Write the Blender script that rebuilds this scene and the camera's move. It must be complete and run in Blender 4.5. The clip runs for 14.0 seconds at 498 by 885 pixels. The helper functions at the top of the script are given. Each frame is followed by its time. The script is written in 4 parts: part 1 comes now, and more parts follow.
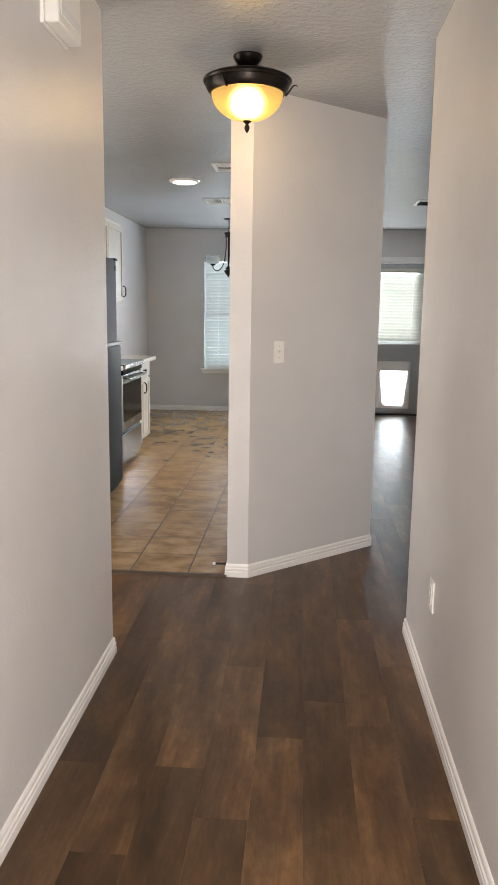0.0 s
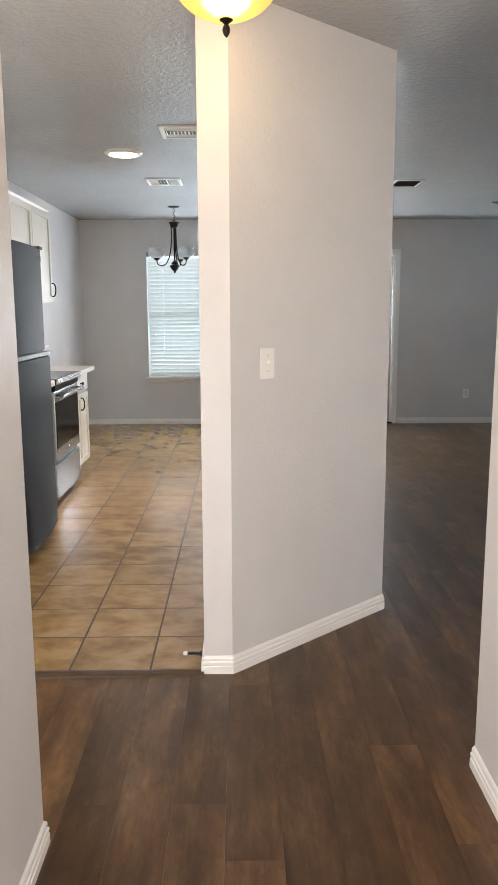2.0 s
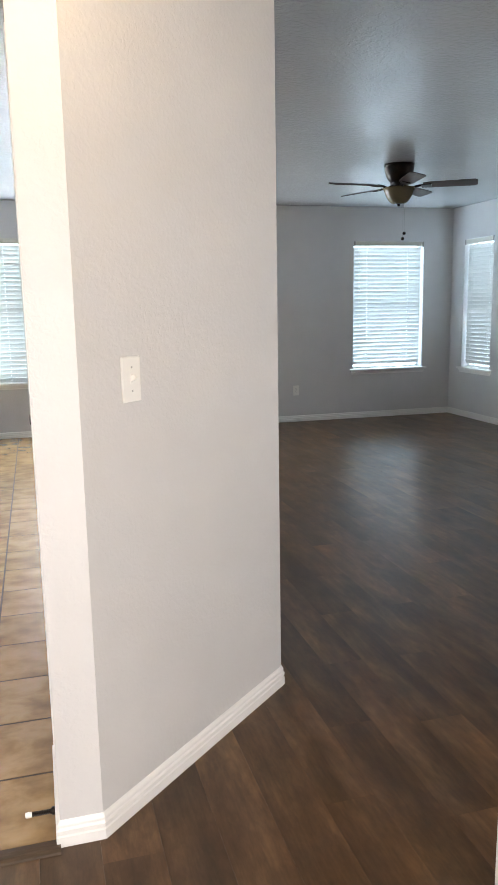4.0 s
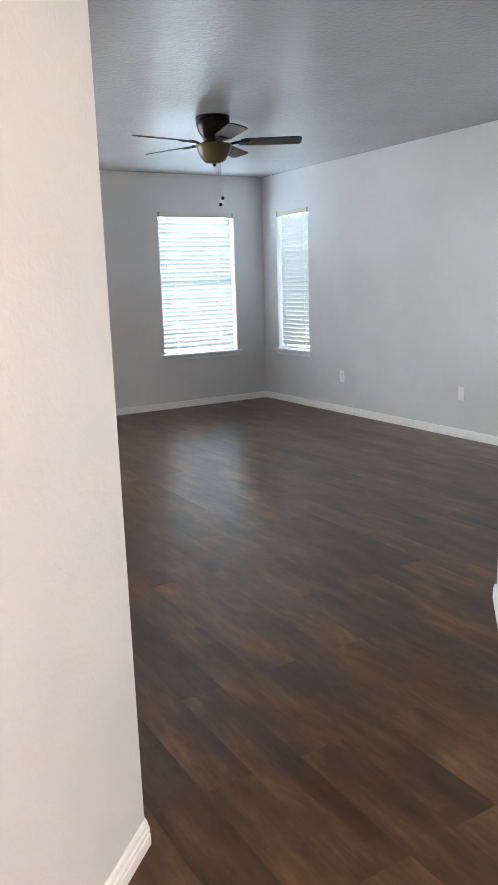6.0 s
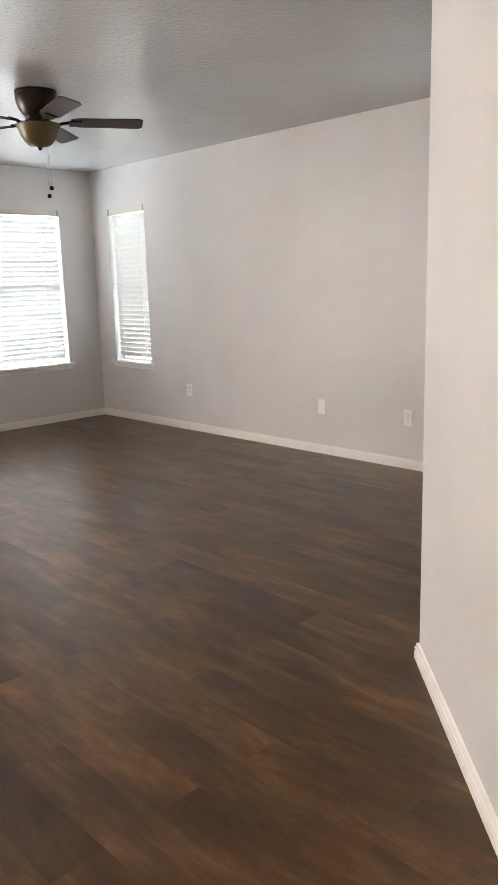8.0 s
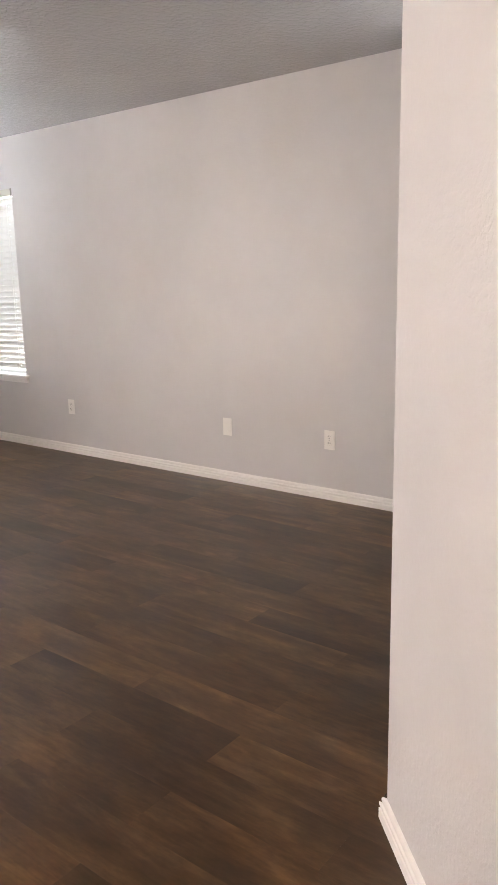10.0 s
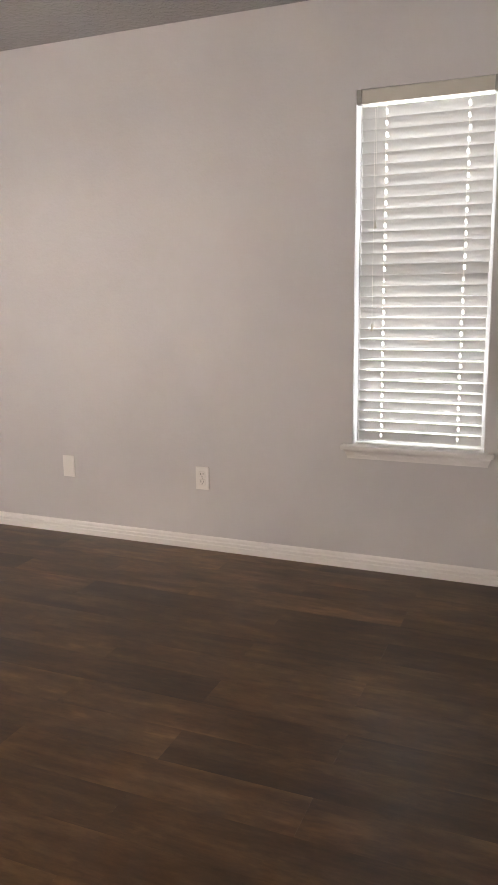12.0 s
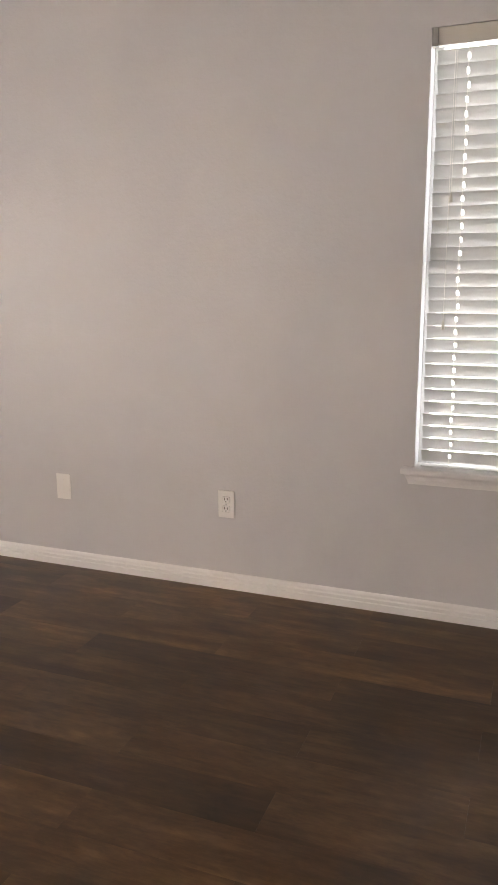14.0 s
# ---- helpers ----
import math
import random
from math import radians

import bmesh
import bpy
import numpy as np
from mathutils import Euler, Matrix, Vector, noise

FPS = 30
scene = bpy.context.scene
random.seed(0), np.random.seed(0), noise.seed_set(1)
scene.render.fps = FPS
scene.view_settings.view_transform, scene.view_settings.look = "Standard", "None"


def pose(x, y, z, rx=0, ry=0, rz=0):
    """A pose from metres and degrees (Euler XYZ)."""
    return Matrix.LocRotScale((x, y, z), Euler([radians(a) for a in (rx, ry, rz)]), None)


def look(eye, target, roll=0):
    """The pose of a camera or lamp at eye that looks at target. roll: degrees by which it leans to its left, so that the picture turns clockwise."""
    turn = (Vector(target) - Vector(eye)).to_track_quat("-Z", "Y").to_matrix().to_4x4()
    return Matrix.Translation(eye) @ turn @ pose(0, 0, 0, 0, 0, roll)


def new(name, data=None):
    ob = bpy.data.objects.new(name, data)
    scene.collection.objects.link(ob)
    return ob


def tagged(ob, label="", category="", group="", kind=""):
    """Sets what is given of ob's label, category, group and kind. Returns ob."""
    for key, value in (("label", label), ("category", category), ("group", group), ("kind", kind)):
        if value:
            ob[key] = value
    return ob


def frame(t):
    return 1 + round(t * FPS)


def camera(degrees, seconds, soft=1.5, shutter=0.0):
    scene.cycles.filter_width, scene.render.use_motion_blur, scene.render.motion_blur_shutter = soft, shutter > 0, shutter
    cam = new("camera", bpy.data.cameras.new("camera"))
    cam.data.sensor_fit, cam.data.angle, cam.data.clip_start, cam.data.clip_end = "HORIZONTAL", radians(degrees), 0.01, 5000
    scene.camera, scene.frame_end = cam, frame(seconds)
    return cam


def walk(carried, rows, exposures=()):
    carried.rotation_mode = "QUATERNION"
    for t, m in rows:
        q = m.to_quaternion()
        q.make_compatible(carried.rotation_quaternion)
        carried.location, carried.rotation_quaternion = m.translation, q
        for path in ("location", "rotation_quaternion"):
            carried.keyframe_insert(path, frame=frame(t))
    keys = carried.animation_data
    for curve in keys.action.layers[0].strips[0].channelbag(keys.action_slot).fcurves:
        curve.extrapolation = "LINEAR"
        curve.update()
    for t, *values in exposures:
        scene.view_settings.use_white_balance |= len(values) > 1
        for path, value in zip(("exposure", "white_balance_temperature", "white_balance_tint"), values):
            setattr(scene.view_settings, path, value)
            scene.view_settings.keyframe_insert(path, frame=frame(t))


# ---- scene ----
cam = camera(36.5, 14.0)
PATH = [
    (0, (0.015, -0.866, 1.402), (-0.118, 1.099, 1.053), 0.8),
    (0.5, (0.01, -0.596, 1.408), (-0.103, 1.369, 1.055), 0.8),
    (1, (-0.058, -0.323, 1.39), (-0.142, 1.645, 1.039), 0.5),
    (1.5, (-0.18, -0.056, 1.385), (-0.214, 1.914, 1.042), 0.3),
    (2, (-0.207, 0.218, 1.38), (-0.184, 2.188, 1.036), -0.2),
    (2.5, (-0.253, 0.498, 1.384), (-0.135, 2.465, 1.038), -0.7),
    (3, (-0.339, 0.735, 1.384), (-0.088, 2.69, 1.044), -0.9),
    (3.5, (-0.343, 0.944, 1.369), (0.034, 2.878, 1.023), -1.0),
    (4, (-0.333, 1.14, 1.366), (0.196, 3.034, 1.006), -1.0),
    (4.2, (-0.325, 1.231, 1.354), (0.264, 3.105, 0.978), -1.1),
    (6.3, (-0.117, 2.184, 1.343), (0.951, 3.821, 0.921), -1.6),
    (6.5, (-0.133, 2.267, 1.365), (0.978, 3.875, 0.942), -1.4),
    (7, (-0.111, 2.413, 1.357), (1.083, 3.963, 0.941), -1.6),
    (7.5, (0.016, 2.563, 1.347), (1.294, 4.045, 0.936), -1.8),
    (8, (0.129, 2.706, 1.337), (1.492, 4.109, 0.919), -1.7),
    (8.5, (0.255, 2.888, 1.31), (1.678, 4.23, 0.893), -1.6),
    (9, (0.422, 3.02, 1.286), (1.901, 4.301, 0.868), -1.4),
    (9.2, (0.498, 3.067, 1.298), (1.993, 4.329, 0.883), -1.4),
    (11.3, (1.197, 3.831, 1.289), (2.909, 4.785, 0.886), -0.5),
    (11.5, (1.239, 3.904, 1.287), (2.994, 4.778, 0.893), -0.5),
    (12, (1.308, 4.06, 1.278), (3.119, 4.81, 0.88), -0.9),
    (12.3, (1.379, 4.116, 1.256), (3.214, 4.806, 0.86), -0.8),
    (12.5, (1.433, 4.14, 1.246), (3.286, 4.784, 0.854), -1.0),
    (13, (1.566, 4.185, 1.249), (3.443, 4.751, 0.857), -0.8),
    (13.5, (1.709, 4.303, 1.235), (3.593, 4.844, 0.836), -0.4),
    (14, (1.816, 4.495, 1.25), (3.642, 5.202, 0.84), -0.3),
]
EXPOSURES = [(0.0, 1.0, 6700, 12), (1.5, 1.2, 6700, 12), (3.0, 1.55, 6600, 11), (4.2, 1.65, 6500, 10), (6.5, 2.1, 6900, 14), (7.5, 2.12, 7900, 18), (9.0, 2.22, 8300, 24), (11.5, 2.0, 8600, 27), (14.0, 1.9, 8700, 27)]
walk(cam, [(t, look(eye, target, roll)) for t, eye, target, roll in PATH], EXPOSURES)

# ---- light and tone settings ----
SKY = 0.08
# The ceiling's base tone is darkened, so its shade sits in the colour.
WALL_RGB, CEIL_SHADED_RGB = (0.66, 0.64, 0.63), (0.43, 0.427, 0.424)
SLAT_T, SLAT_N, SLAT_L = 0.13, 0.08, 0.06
TILT_K, TILT_1, TILT_2, TILT_3, TILT_D = 66, 64, 65, 63, 68
P_K, P_1, P_2, P_3, P_E, P_D = 21, 25, 6.5, 9, 33, 60
P_W, P_M, P_C = 14, 38, 12
P_HALL, P_LED = 2.5, 5

# ---- world, sun, large lights ----
world = bpy.data.worlds.new("sky")
scene.world = world
world.use_nodes = True
wn = world.node_tree.nodes
sky = wn.new("ShaderNodeTexSky")
sky.sky_type, sky.sun_disc = "NISHITA", False
sky.sun_elevation, sky.sun_rotation = radians(62), radians(200)
wn["Background"].inputs["Strength"].default_value = SKY
world.node_tree.links.new(sky.outputs[0], wn["Background"].inputs["Color"])

sun = new("sun", bpy.data.lights.new("sun", "SUN"))
sun.data.energy, sun.data.angle, sun.data.color = 3.0, radians(0.5), (1.0, 0.95, 0.88)
sun.matrix_world = look((-3, -8, 16), (0, 0, 0))


def daylight(name, place, target, width, height, watts, tone=(0.78, 0.90, 1.0)):
    """A skylight that stands in a window's opening, behind its blind, or in an added opening."""
    lamp = new(name, bpy.data.lights.new(name, "AREA"))
    lamp.data.shape, lamp.data.size, lamp.data.size_y = "RECTANGLE", width, height
    lamp.data.energy, lamp.data.color = watts, tone
    lamp.matrix_world = look(place, target)
    return lamp


# ---- materials ----
def material(name, colour=(0.5, 0.5, 0.5), rough=0.5, metal=0.0):
    m = bpy.data.materials.new(name)
    m.use_nodes = True
    b = m.node_tree.nodes["Principled BSDF"]
    b.inputs["Base Color"].default_value = (*colour, 1)
    b.inputs["Roughness"].default_value, b.inputs["Metallic"].default_value = rough, metal
    return m, m.node_tree.nodes, m.node_tree.links, b


def coords(n, l, scale=(1, 1, 1), shift=False, kind="Object"):
    tex, mp = n.new("ShaderNodeTexCoord"), n.new("ShaderNodeMapping")
    mp.inputs["Scale"].default_value = scale
    if shift:
        info, mul = n.new("ShaderNodeObjectInfo"), n.new("ShaderNodeVectorMath")
        comb = n.new("ShaderNodeCombineXYZ")
        for k, f in enumerate((37.0, 91.0, 13.0)):
            s = n.new("ShaderNodeMath")
            s.operation = "MULTIPLY"
            s.inputs[1].default_value = f
            l.new(info.outputs["Random"], s.inputs[0])
            l.new(s.outputs[0], comb.inputs[k])
        mul.operation = "ADD"
        l.new(tex.outputs[kind], mul.inputs[0])
        l.new(comb.outputs[0], mul.inputs[1])
        l.new(mul.outputs[0], mp.inputs["Vector"])
    else:
        l.new(tex.outputs[kind], mp.inputs["Vector"])
    return mp.outputs[0]


def noise_tex(n, l, vec, scale, detail=4, rough=0.55, distort=0.0):
    t = n.new("ShaderNodeTexNoise")
    t.inputs["Scale"].default_value, t.inputs["Detail"].default_value = scale, detail
    t.inputs["Roughness"].default_value, t.inputs["Distortion"].default_value = rough, distort
    l.new(vec, t.inputs["Vector"])
    return t.outputs["Fac"]


def ramp(n, l, fac, stops):
    r = n.new("ShaderNodeValToRGB")
    e = r.color_ramp.elements
    while len(e) < len(stops):
        e.new(0.5)
    for k, (p, c) in enumerate(stops):
        e[k].position = p
        e[k].color = (*c, 1) if isinstance(c, tuple) else (c, c, c, 1)
    l.new(fac, r.inputs[0])
    return r.outputs[0]


def mixed(n, l, fac, a, b, mode="MIX"):
    m = n.new("ShaderNodeMix")
    m.data_type, m.blend_type = "RGBA", mode
    for sock, v in ((m.inputs[0], fac), (m.inputs[6], a), (m.inputs[7], b)):
        if isinstance(v, bpy.types.NodeSocket):
            l.new(v, sock)
        elif isinstance(v, tuple):
            sock.default_value = (*v, 1)
        else:
            sock.default_value = v
    return m.outputs[2]


def bumped(n, l, b, height, strength, dist):
    k = n.new("ShaderNodeBump")
    k.inputs["Strength"].default_value, k.inputs["Distance"].default_value = strength, dist
    l.new(height, k.inputs["Height"])
    l.new(k.outputs[0], b.inputs["Normal"])


def paint(name, colour, rough, grain, strength, dist, mottle=0.05, flatten=(0.42, 0.62)):
    """Sprayed drywall or trim paint: low relief and a faint cloudiness."""
    m, n, l, b = material(name, colour, rough)
    v = coords(n, l)
    dark = tuple(c * (1 - mottle) for c in colour)
    lite = tuple(min(1, c * (1 + mottle)) for c in colour)
    l.new(mixed(n, l, ramp(n, l, noise_tex(n, l, v, 1.7, 5), [(0.3, 0.0), (0.7, 1.0)]), dark, lite), b.inputs["Base Color"])
    h = ramp(n, l, noise_tex(n, l, v, grain, 3, 0.5, 0.4), [(flatten[0], 0.0), (flatten[1], 1.0)])
    bumped(n, l, b, h, strength, dist)
    return m


WALL = paint("wall_paint", WALL_RGB, 0.42, 70, 0.18, 0.002)
CEIL = paint("ceiling_paint_shade_toned", CEIL_SHADED_RGB, 0.27, 36, 0.40, 0.0035, 0.04, (0.46, 0.59))
TRIM = paint("trim_paint", (0.86, 0.84, 0.81), 0.32, 40, 0.06, 0.001, 0.03)
DOORPAINT = paint("door_paint", (0.42, 0.42, 0.42), 0.45, 60, 0.08, 0.001, 0.03)
CABINET = paint("cabinet_paint", (0.74, 0.70, 0.62), 0.35, 30, 0.05, 0.001, 0.04)
PLASTIC = paint("white_plastic", (0.87, 0.85, 0.81), 0.35, 80, 0.03, 0.0005, 0.02)
VINYL = paint("window_vinyl", (0.80, 0.80, 0.79), 0.4, 50, 0.03, 0.0005, 0.02)


def plank_material():
    m, n, l, b = material("vinyl_plank", rough=0.3)
    b.inputs["Specular IOR Level"].default_value = 0.45
    v = coords(n, l, (1, 1, 1), True)
    wide = coords(n, l, (10.0, 1.6, 1), True)
    fine = coords(n, l, (70.0, 4.0, 1), True)
    streak = noise_tex(n, l, wide, 1.0, 7, 0.68, 0.35)
    grain = noise_tex(n, l, fine, 1.0, 4, 0.65, 0.2)
    cloud = noise_tex(n, l, coords(n, l, (8.0, 2.6, 1), True), 1.0, 5, 0.60, 0.3)
    base = ramp(n, l, streak, [(0.27, (0.062, 0.0285, 0.0110)), (0.50, (0.106, 0.0540, 0.0225)), (0.75, (0.174, 0.099, 0.044))])
    base = mixed(n, l, 0.34, base, ramp(n, l, grain, [(0.3, 0.45), (0.7, 1.35)]), "MULTIPLY")
    base = mixed(n, l, 0.8, base, ramp(n, l, cloud, [(0.34, 0.45), (0.52, 0.92), (0.68, 1.55)]), "MULTIPLY")
    speck = noise_tex(n, l, coords(n, l, (42.0, 17.0, 1), True), 1.0, 4, 0.7, 0.4)
    base = mixed(n, l, 0.4, base, ramp(n, l, speck, [(0.35, 0.6), (0.65, 1.35)]), "MULTIPLY")
    info = n.new("ShaderNodeObjectInfo")
    base = mixed(n, l, 1.0, base, ramp(n, l, info.outputs["Random"], [(0.0, 0.68), (1.0, 1.30)]), "MULTIPLY")
    l.new(base, b.inputs["Base Color"])
    l.new(ramp(n, l, noise_tex(n, l, v, 3.0, 4), [(0.3, 0.30), (0.7, 0.36)]), b.inputs["Roughness"])
    bumped(n, l, b, grain, 0.12, 0.0006)
    return m


PLANK = plank_material()


def tile_material():
    m, n, l, b = material("ceramic_tile", rough=0.3)
    b.inputs["Specular IOR Level"].default_value = 0.7
    v = coords(n, l, (7.0, 9.0, 1), True)
    big = noise_tex(n, l, v, 1.0, 4, 0.55, 0.2)
    fine = noise_tex(n, l, coords(n, l, (34, 42, 1), True), 1.0, 4, 0.6)
    base = ramp(n, l, big, [(0.30, (0.240, 0.146, 0.064)), (0.45, (0.325, 0.200, 0.089)), (0.58, (0.410, 0.262, 0.120)), (0.75, (0.46, 0.31, 0.155))])
    base = mixed(n, l, 0.12, base, ramp(n, l, fine, [(0.3, 0.75), (0.7, 1.1)]), "MULTIPLY")
    info = n.new("ShaderNodeObjectInfo")
    base = mixed(n, l, 1.0, base, ramp(n, l, info.outputs["Random"], [(0.0, 0.88), (1.0, 1.08)]), "MULTIPLY")
    l.new(base, b.inputs["Base Color"])
    l.new(ramp(n, l, fine, [(0.3, 0.215), (0.7, 0.225)]), b.inputs["Roughness"])
    return m


TILE = tile_material()


def speckled(name, a, c, scale, rough, metal=0.0, strength=0.1, dist=0.001, stretch=(1, 1, 1)):
    m, n, l, b = material(name, a, rough, metal)
    f = noise_tex(n, l, coords(n, l, stretch), scale, 5, 0.6)
    l.new(ramp(n, l, f, [(0.35, a), (0.65, c)]), b.inputs["Base Color"])
    bumped(n, l, b, f, strength, dist)
    return m


GROUT = speckled("grout", (0.050, 0.034, 0.021), (0.085, 0.058, 0.036), 60, 0.9, 0, 0.3, 0.001)
SUBFLOOR = speckled("subfloor", (0.012, 0.008, 0.006), (0.02, 0.014, 0.01), 40, 0.9)
STRIP = speckled("transition_strip", (0.050, 0.029, 0.014), (0.085, 0.052, 0.028), 12, 0.6, 0, 0.1, 0.001, (1, 8, 1))
BRONZE = speckled("oil_rubbed_bronze", (0.012, 0.009, 0.008), (0.028, 0.020, 0.015), 14, 0.32, 0.7, 0.05)
BLADE = speckled("fan_blade_wood", (0.022, 0.012, 0.009), (0.050, 0.024, 0.015), 3, 0.6, 0, 0.1, 0.001, (2, 30, 2))
STEEL = speckled("brushed_steel", (0.24, 0.24, 0.238), (0.31, 0.308, 0.305), 6, 0.24, 1.0, 0.04, 0.0005, (2, 2, 90))
DULLSTEEL = speckled("dull_steel", (0.10, 0.10, 0.10), (0.14, 0.14, 0.14), 6, 0.45, 0.5, 0.04, 0.0005, (2, 90, 2))
FRIDGE = speckled("fridge_finish", (0.011, 0.0105, 0.010), (0.018, 0.0175, 0.017), 7, 0.55, 0.0, 0.04, 0.0005, (2, 90, 2))
FRIDGE.node_tree.nodes["Principled BSDF"].inputs["Specular IOR Level"].default_value = 0.06
BLACKGLASS = speckled("black_glass", (0.005, 0.005, 0.006), (0.008, 0.008, 0.009), 2, 0.10, 0, 0.0)
BLACKGLASS.node_tree.nodes["Principled BSDF"].inputs["Specular IOR Level"].default_value = 0.06
DARK = speckled("dark_plastic", (0.012, 0.012, 0.012), (0.022, 0.022, 0.022), 40, 0.5)
CLIP = speckled("smoky_plastic", (0.34, 0.33, 0.30), (0.42, 0.41, 0.37), 40, 0.25)
COUNTER = speckled("laminate_counter", (0.62, 0.58, 0.53), (0.72, 0.68, 0.63), 70, 0.3, 0, 0.02)
NICKEL = speckled("satin_nickel", (0.45, 0.44, 0.42), (0.55, 0.54, 0.52), 30, 0.35, 1.0, 0.03)
GROUND = speckled("lawn_ground", (0.10, 0.13, 0.05), (0.20, 0.20, 0.10), 3, 0.95, 0, 0.3, 0.02)
SIDING = speckled("brick_skin", (0.22, 0.12, 0.085), (0.32, 0.19, 0.14), 6, 0.85, 0, 0.3, 0.004)
ROOFING = speckled("roof_shingle", (0.07, 0.065, 0.06), (0.13, 0.12, 0.11), 20, 0.9, 0, 0.3, 0.004)


def translucent(name, colour, through_share, rough=0.5, glow=None):
    """Thin plastic or frosted glass that lets light through."""
    m, n, l, b = material(name, colour, rough)
    v = coords(n, l)
    f = noise_tex(n, l, v, 8, 4)
    tone = mixed(n, l, ramp(n, l, f, [(0.3, 0.0), (0.7, 1.0)]), tuple(c * 0.94 for c in colour), colour)
    l.new(tone, b.inputs["Base Color"])
    t, mix = n.new("ShaderNodeBsdfTranslucent"), n.new("ShaderNodeMixShader")
    l.new(tone, t.inputs["Color"])
    mix.inputs[0].default_value = through_share
    l.new(b.outputs[0], mix.inputs[1])
    l.new(t.outputs[0], mix.inputs[2])
    if glow:
        b.inputs["Emission Color"].default_value = (*glow[0], 1)
        b.inputs["Emission Strength"].default_value = glow[1]
    l.new(mix.outputs[0], n["Material Output"].inputs["Surface"])
    return m


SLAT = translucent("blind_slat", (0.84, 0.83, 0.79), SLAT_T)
# Copy of SLAT, toned down so the backlit slats look less bright.
LIVSLAT = translucent("dimmed_blind_slat", (0.76, 0.755, 0.73), SLAT_L)
# Darker copy of SLAT: the near blind's shade is put into its colour.
NEARSLAT = translucent("shade_toned_blind_slat", (0.68, 0.675, 0.65), SLAT_N)
DOORSLAT = translucent("door_blind_slat", (0.84, 0.83, 0.76), 0.06)
BLINDRAIL = paint("blind_rail", (0.66, 0.63, 0.55), 0.45, 40, 0.03, 0.0005, 0.03)
CORD = translucent("blind_cord", (0.85, 0.83, 0.78), 0.3)
FLAP = translucent("pet_flap", (0.88, 0.88, 0.88), 0.85)


def frosted(name, colour, rough, soft):
    """Frosted lamp glass: light scatters straight through, brightest in front of the bulb."""
    m = translucent(name, colour, 0.5, 0.25)
    n, l = m.node_tree.nodes, m.node_tree.links
    r, mix = n.new("ShaderNodeBsdfRefraction"), n.new("ShaderNodeMixShader")
    r.inputs["Color"].default_value = (*colour, 1)
    r.inputs["Roughness"].default_value, r.inputs["IOR"].default_value = rough, 1.12
    mix.inputs[0].default_value = soft
    l.new(n["Material Output"].inputs["Surface"].links[0].from_socket, mix.inputs[1])
    l.new(r.outputs[0], mix.inputs[2])
    l.new(mix.outputs[0], n["Material Output"].inputs["Surface"])
    return m


AMBER = frosted("amber_glass", (1.0, 0.86, 0.50), 0.72, 0.85)
FANGLASS = translucent("tea_glass", (0.20, 0.155, 0.085), 0.35, 0.25)
MILK = translucent("white_bell_glass", (0.80, 0.82, 0.80), 0.45, 0.25)


def glass():
    m, n, l, b = material("window_glass", (0.95, 0.97, 0.96), 0.02)
    b.inputs["Transmission Weight"].default_value = 1.0
    b.inputs["IOR"].default_value = 1.45
    return m


GLASS = glass()


def lit(name, colour, strength):
    m, n, l, b = material(name, (0.9, 0.9, 0.88), 0.4)
    b.inputs["Emission Color"].default_value = (*colour, 1)
    b.inputs["Emission Strength"].default_value = strength
    return m


LED = lit("led_diffuser", (1.0, 0.95, 0.86), 9.0)


# ---- mesh helpers ----
def mesh_of(name, bm, mat):
    me = bpy.data.meshes.new(name)
    bmesh.ops.recalc_face_normals(bm, faces=bm.faces)
    bm.to_mesh(me)
    bm.free()
    me.materials.append(mat)
    return me


def smooth(ob, degrees=35):
    me = ob.data
    for p in me.polygons:
        p.use_smooth = True
    me.set_sharp_from_angle(angle=radians(degrees))
    return ob


def part(name, bm, mat, parent=None, label="", round_off=False):
    ob = new(name, mesh_of(name, bm, mat))
    if parent is not None:
        ob.parent = parent
    if round_off:
        smooth(ob)
    return tagged(ob, label)


def thing(name, m, label, category, group="", kind=""):
    ob = new(name)
    ob.empty_display_size = 0.1
    ob.matrix_world = m
    return tagged(ob, label, category, group, kind)


def box(lo, hi, bevel=0.0, bm=None, seg=2):
    bm = bm or bmesh.new()
    tmp = bmesh.new() if bevel else bm
    r = bmesh.ops.create_cube(tmp, size=1)
    c = [(a + b) / 2 for a, b in zip(lo, hi)]
    s = [abs(b - a) for a, b in zip(lo, hi)]
    for v in r["verts"]:
        v.co = Vector([c[k] + v.co[k] * s[k] for k in range(3)])
    if bevel:
        bmesh.ops.bevel(tmp, geom=tmp.edges[:], offset=bevel, segments=seg, affect="EDGES", profile=0.6)
        join(bm, tmp)
    return bm


def join(bm, other):
    me = bpy.data.meshes.new("tmp")
    other.to_mesh(me)
    other.free()
    bm.from_mesh(me)
    bpy.data.meshes.remove(me)
    return bm


def prism(poly, z0, z1, bm=None):
    """An upright block over a plan polygon."""
    bm = bm or bmesh.new()
    lo = [bm.verts.new((x, y, z0)) for x, y in poly]
    hi = [bm.verts.new((x, y, z1)) for x, y in poly]
    bm.faces.new(lo[::-1])
    bm.faces.new(hi)
    k = len(poly)
    for i in range(k):
        bm.faces.new((lo[i], lo[(i + 1) % k], hi[(i + 1) % k], hi[i]))
    return bm


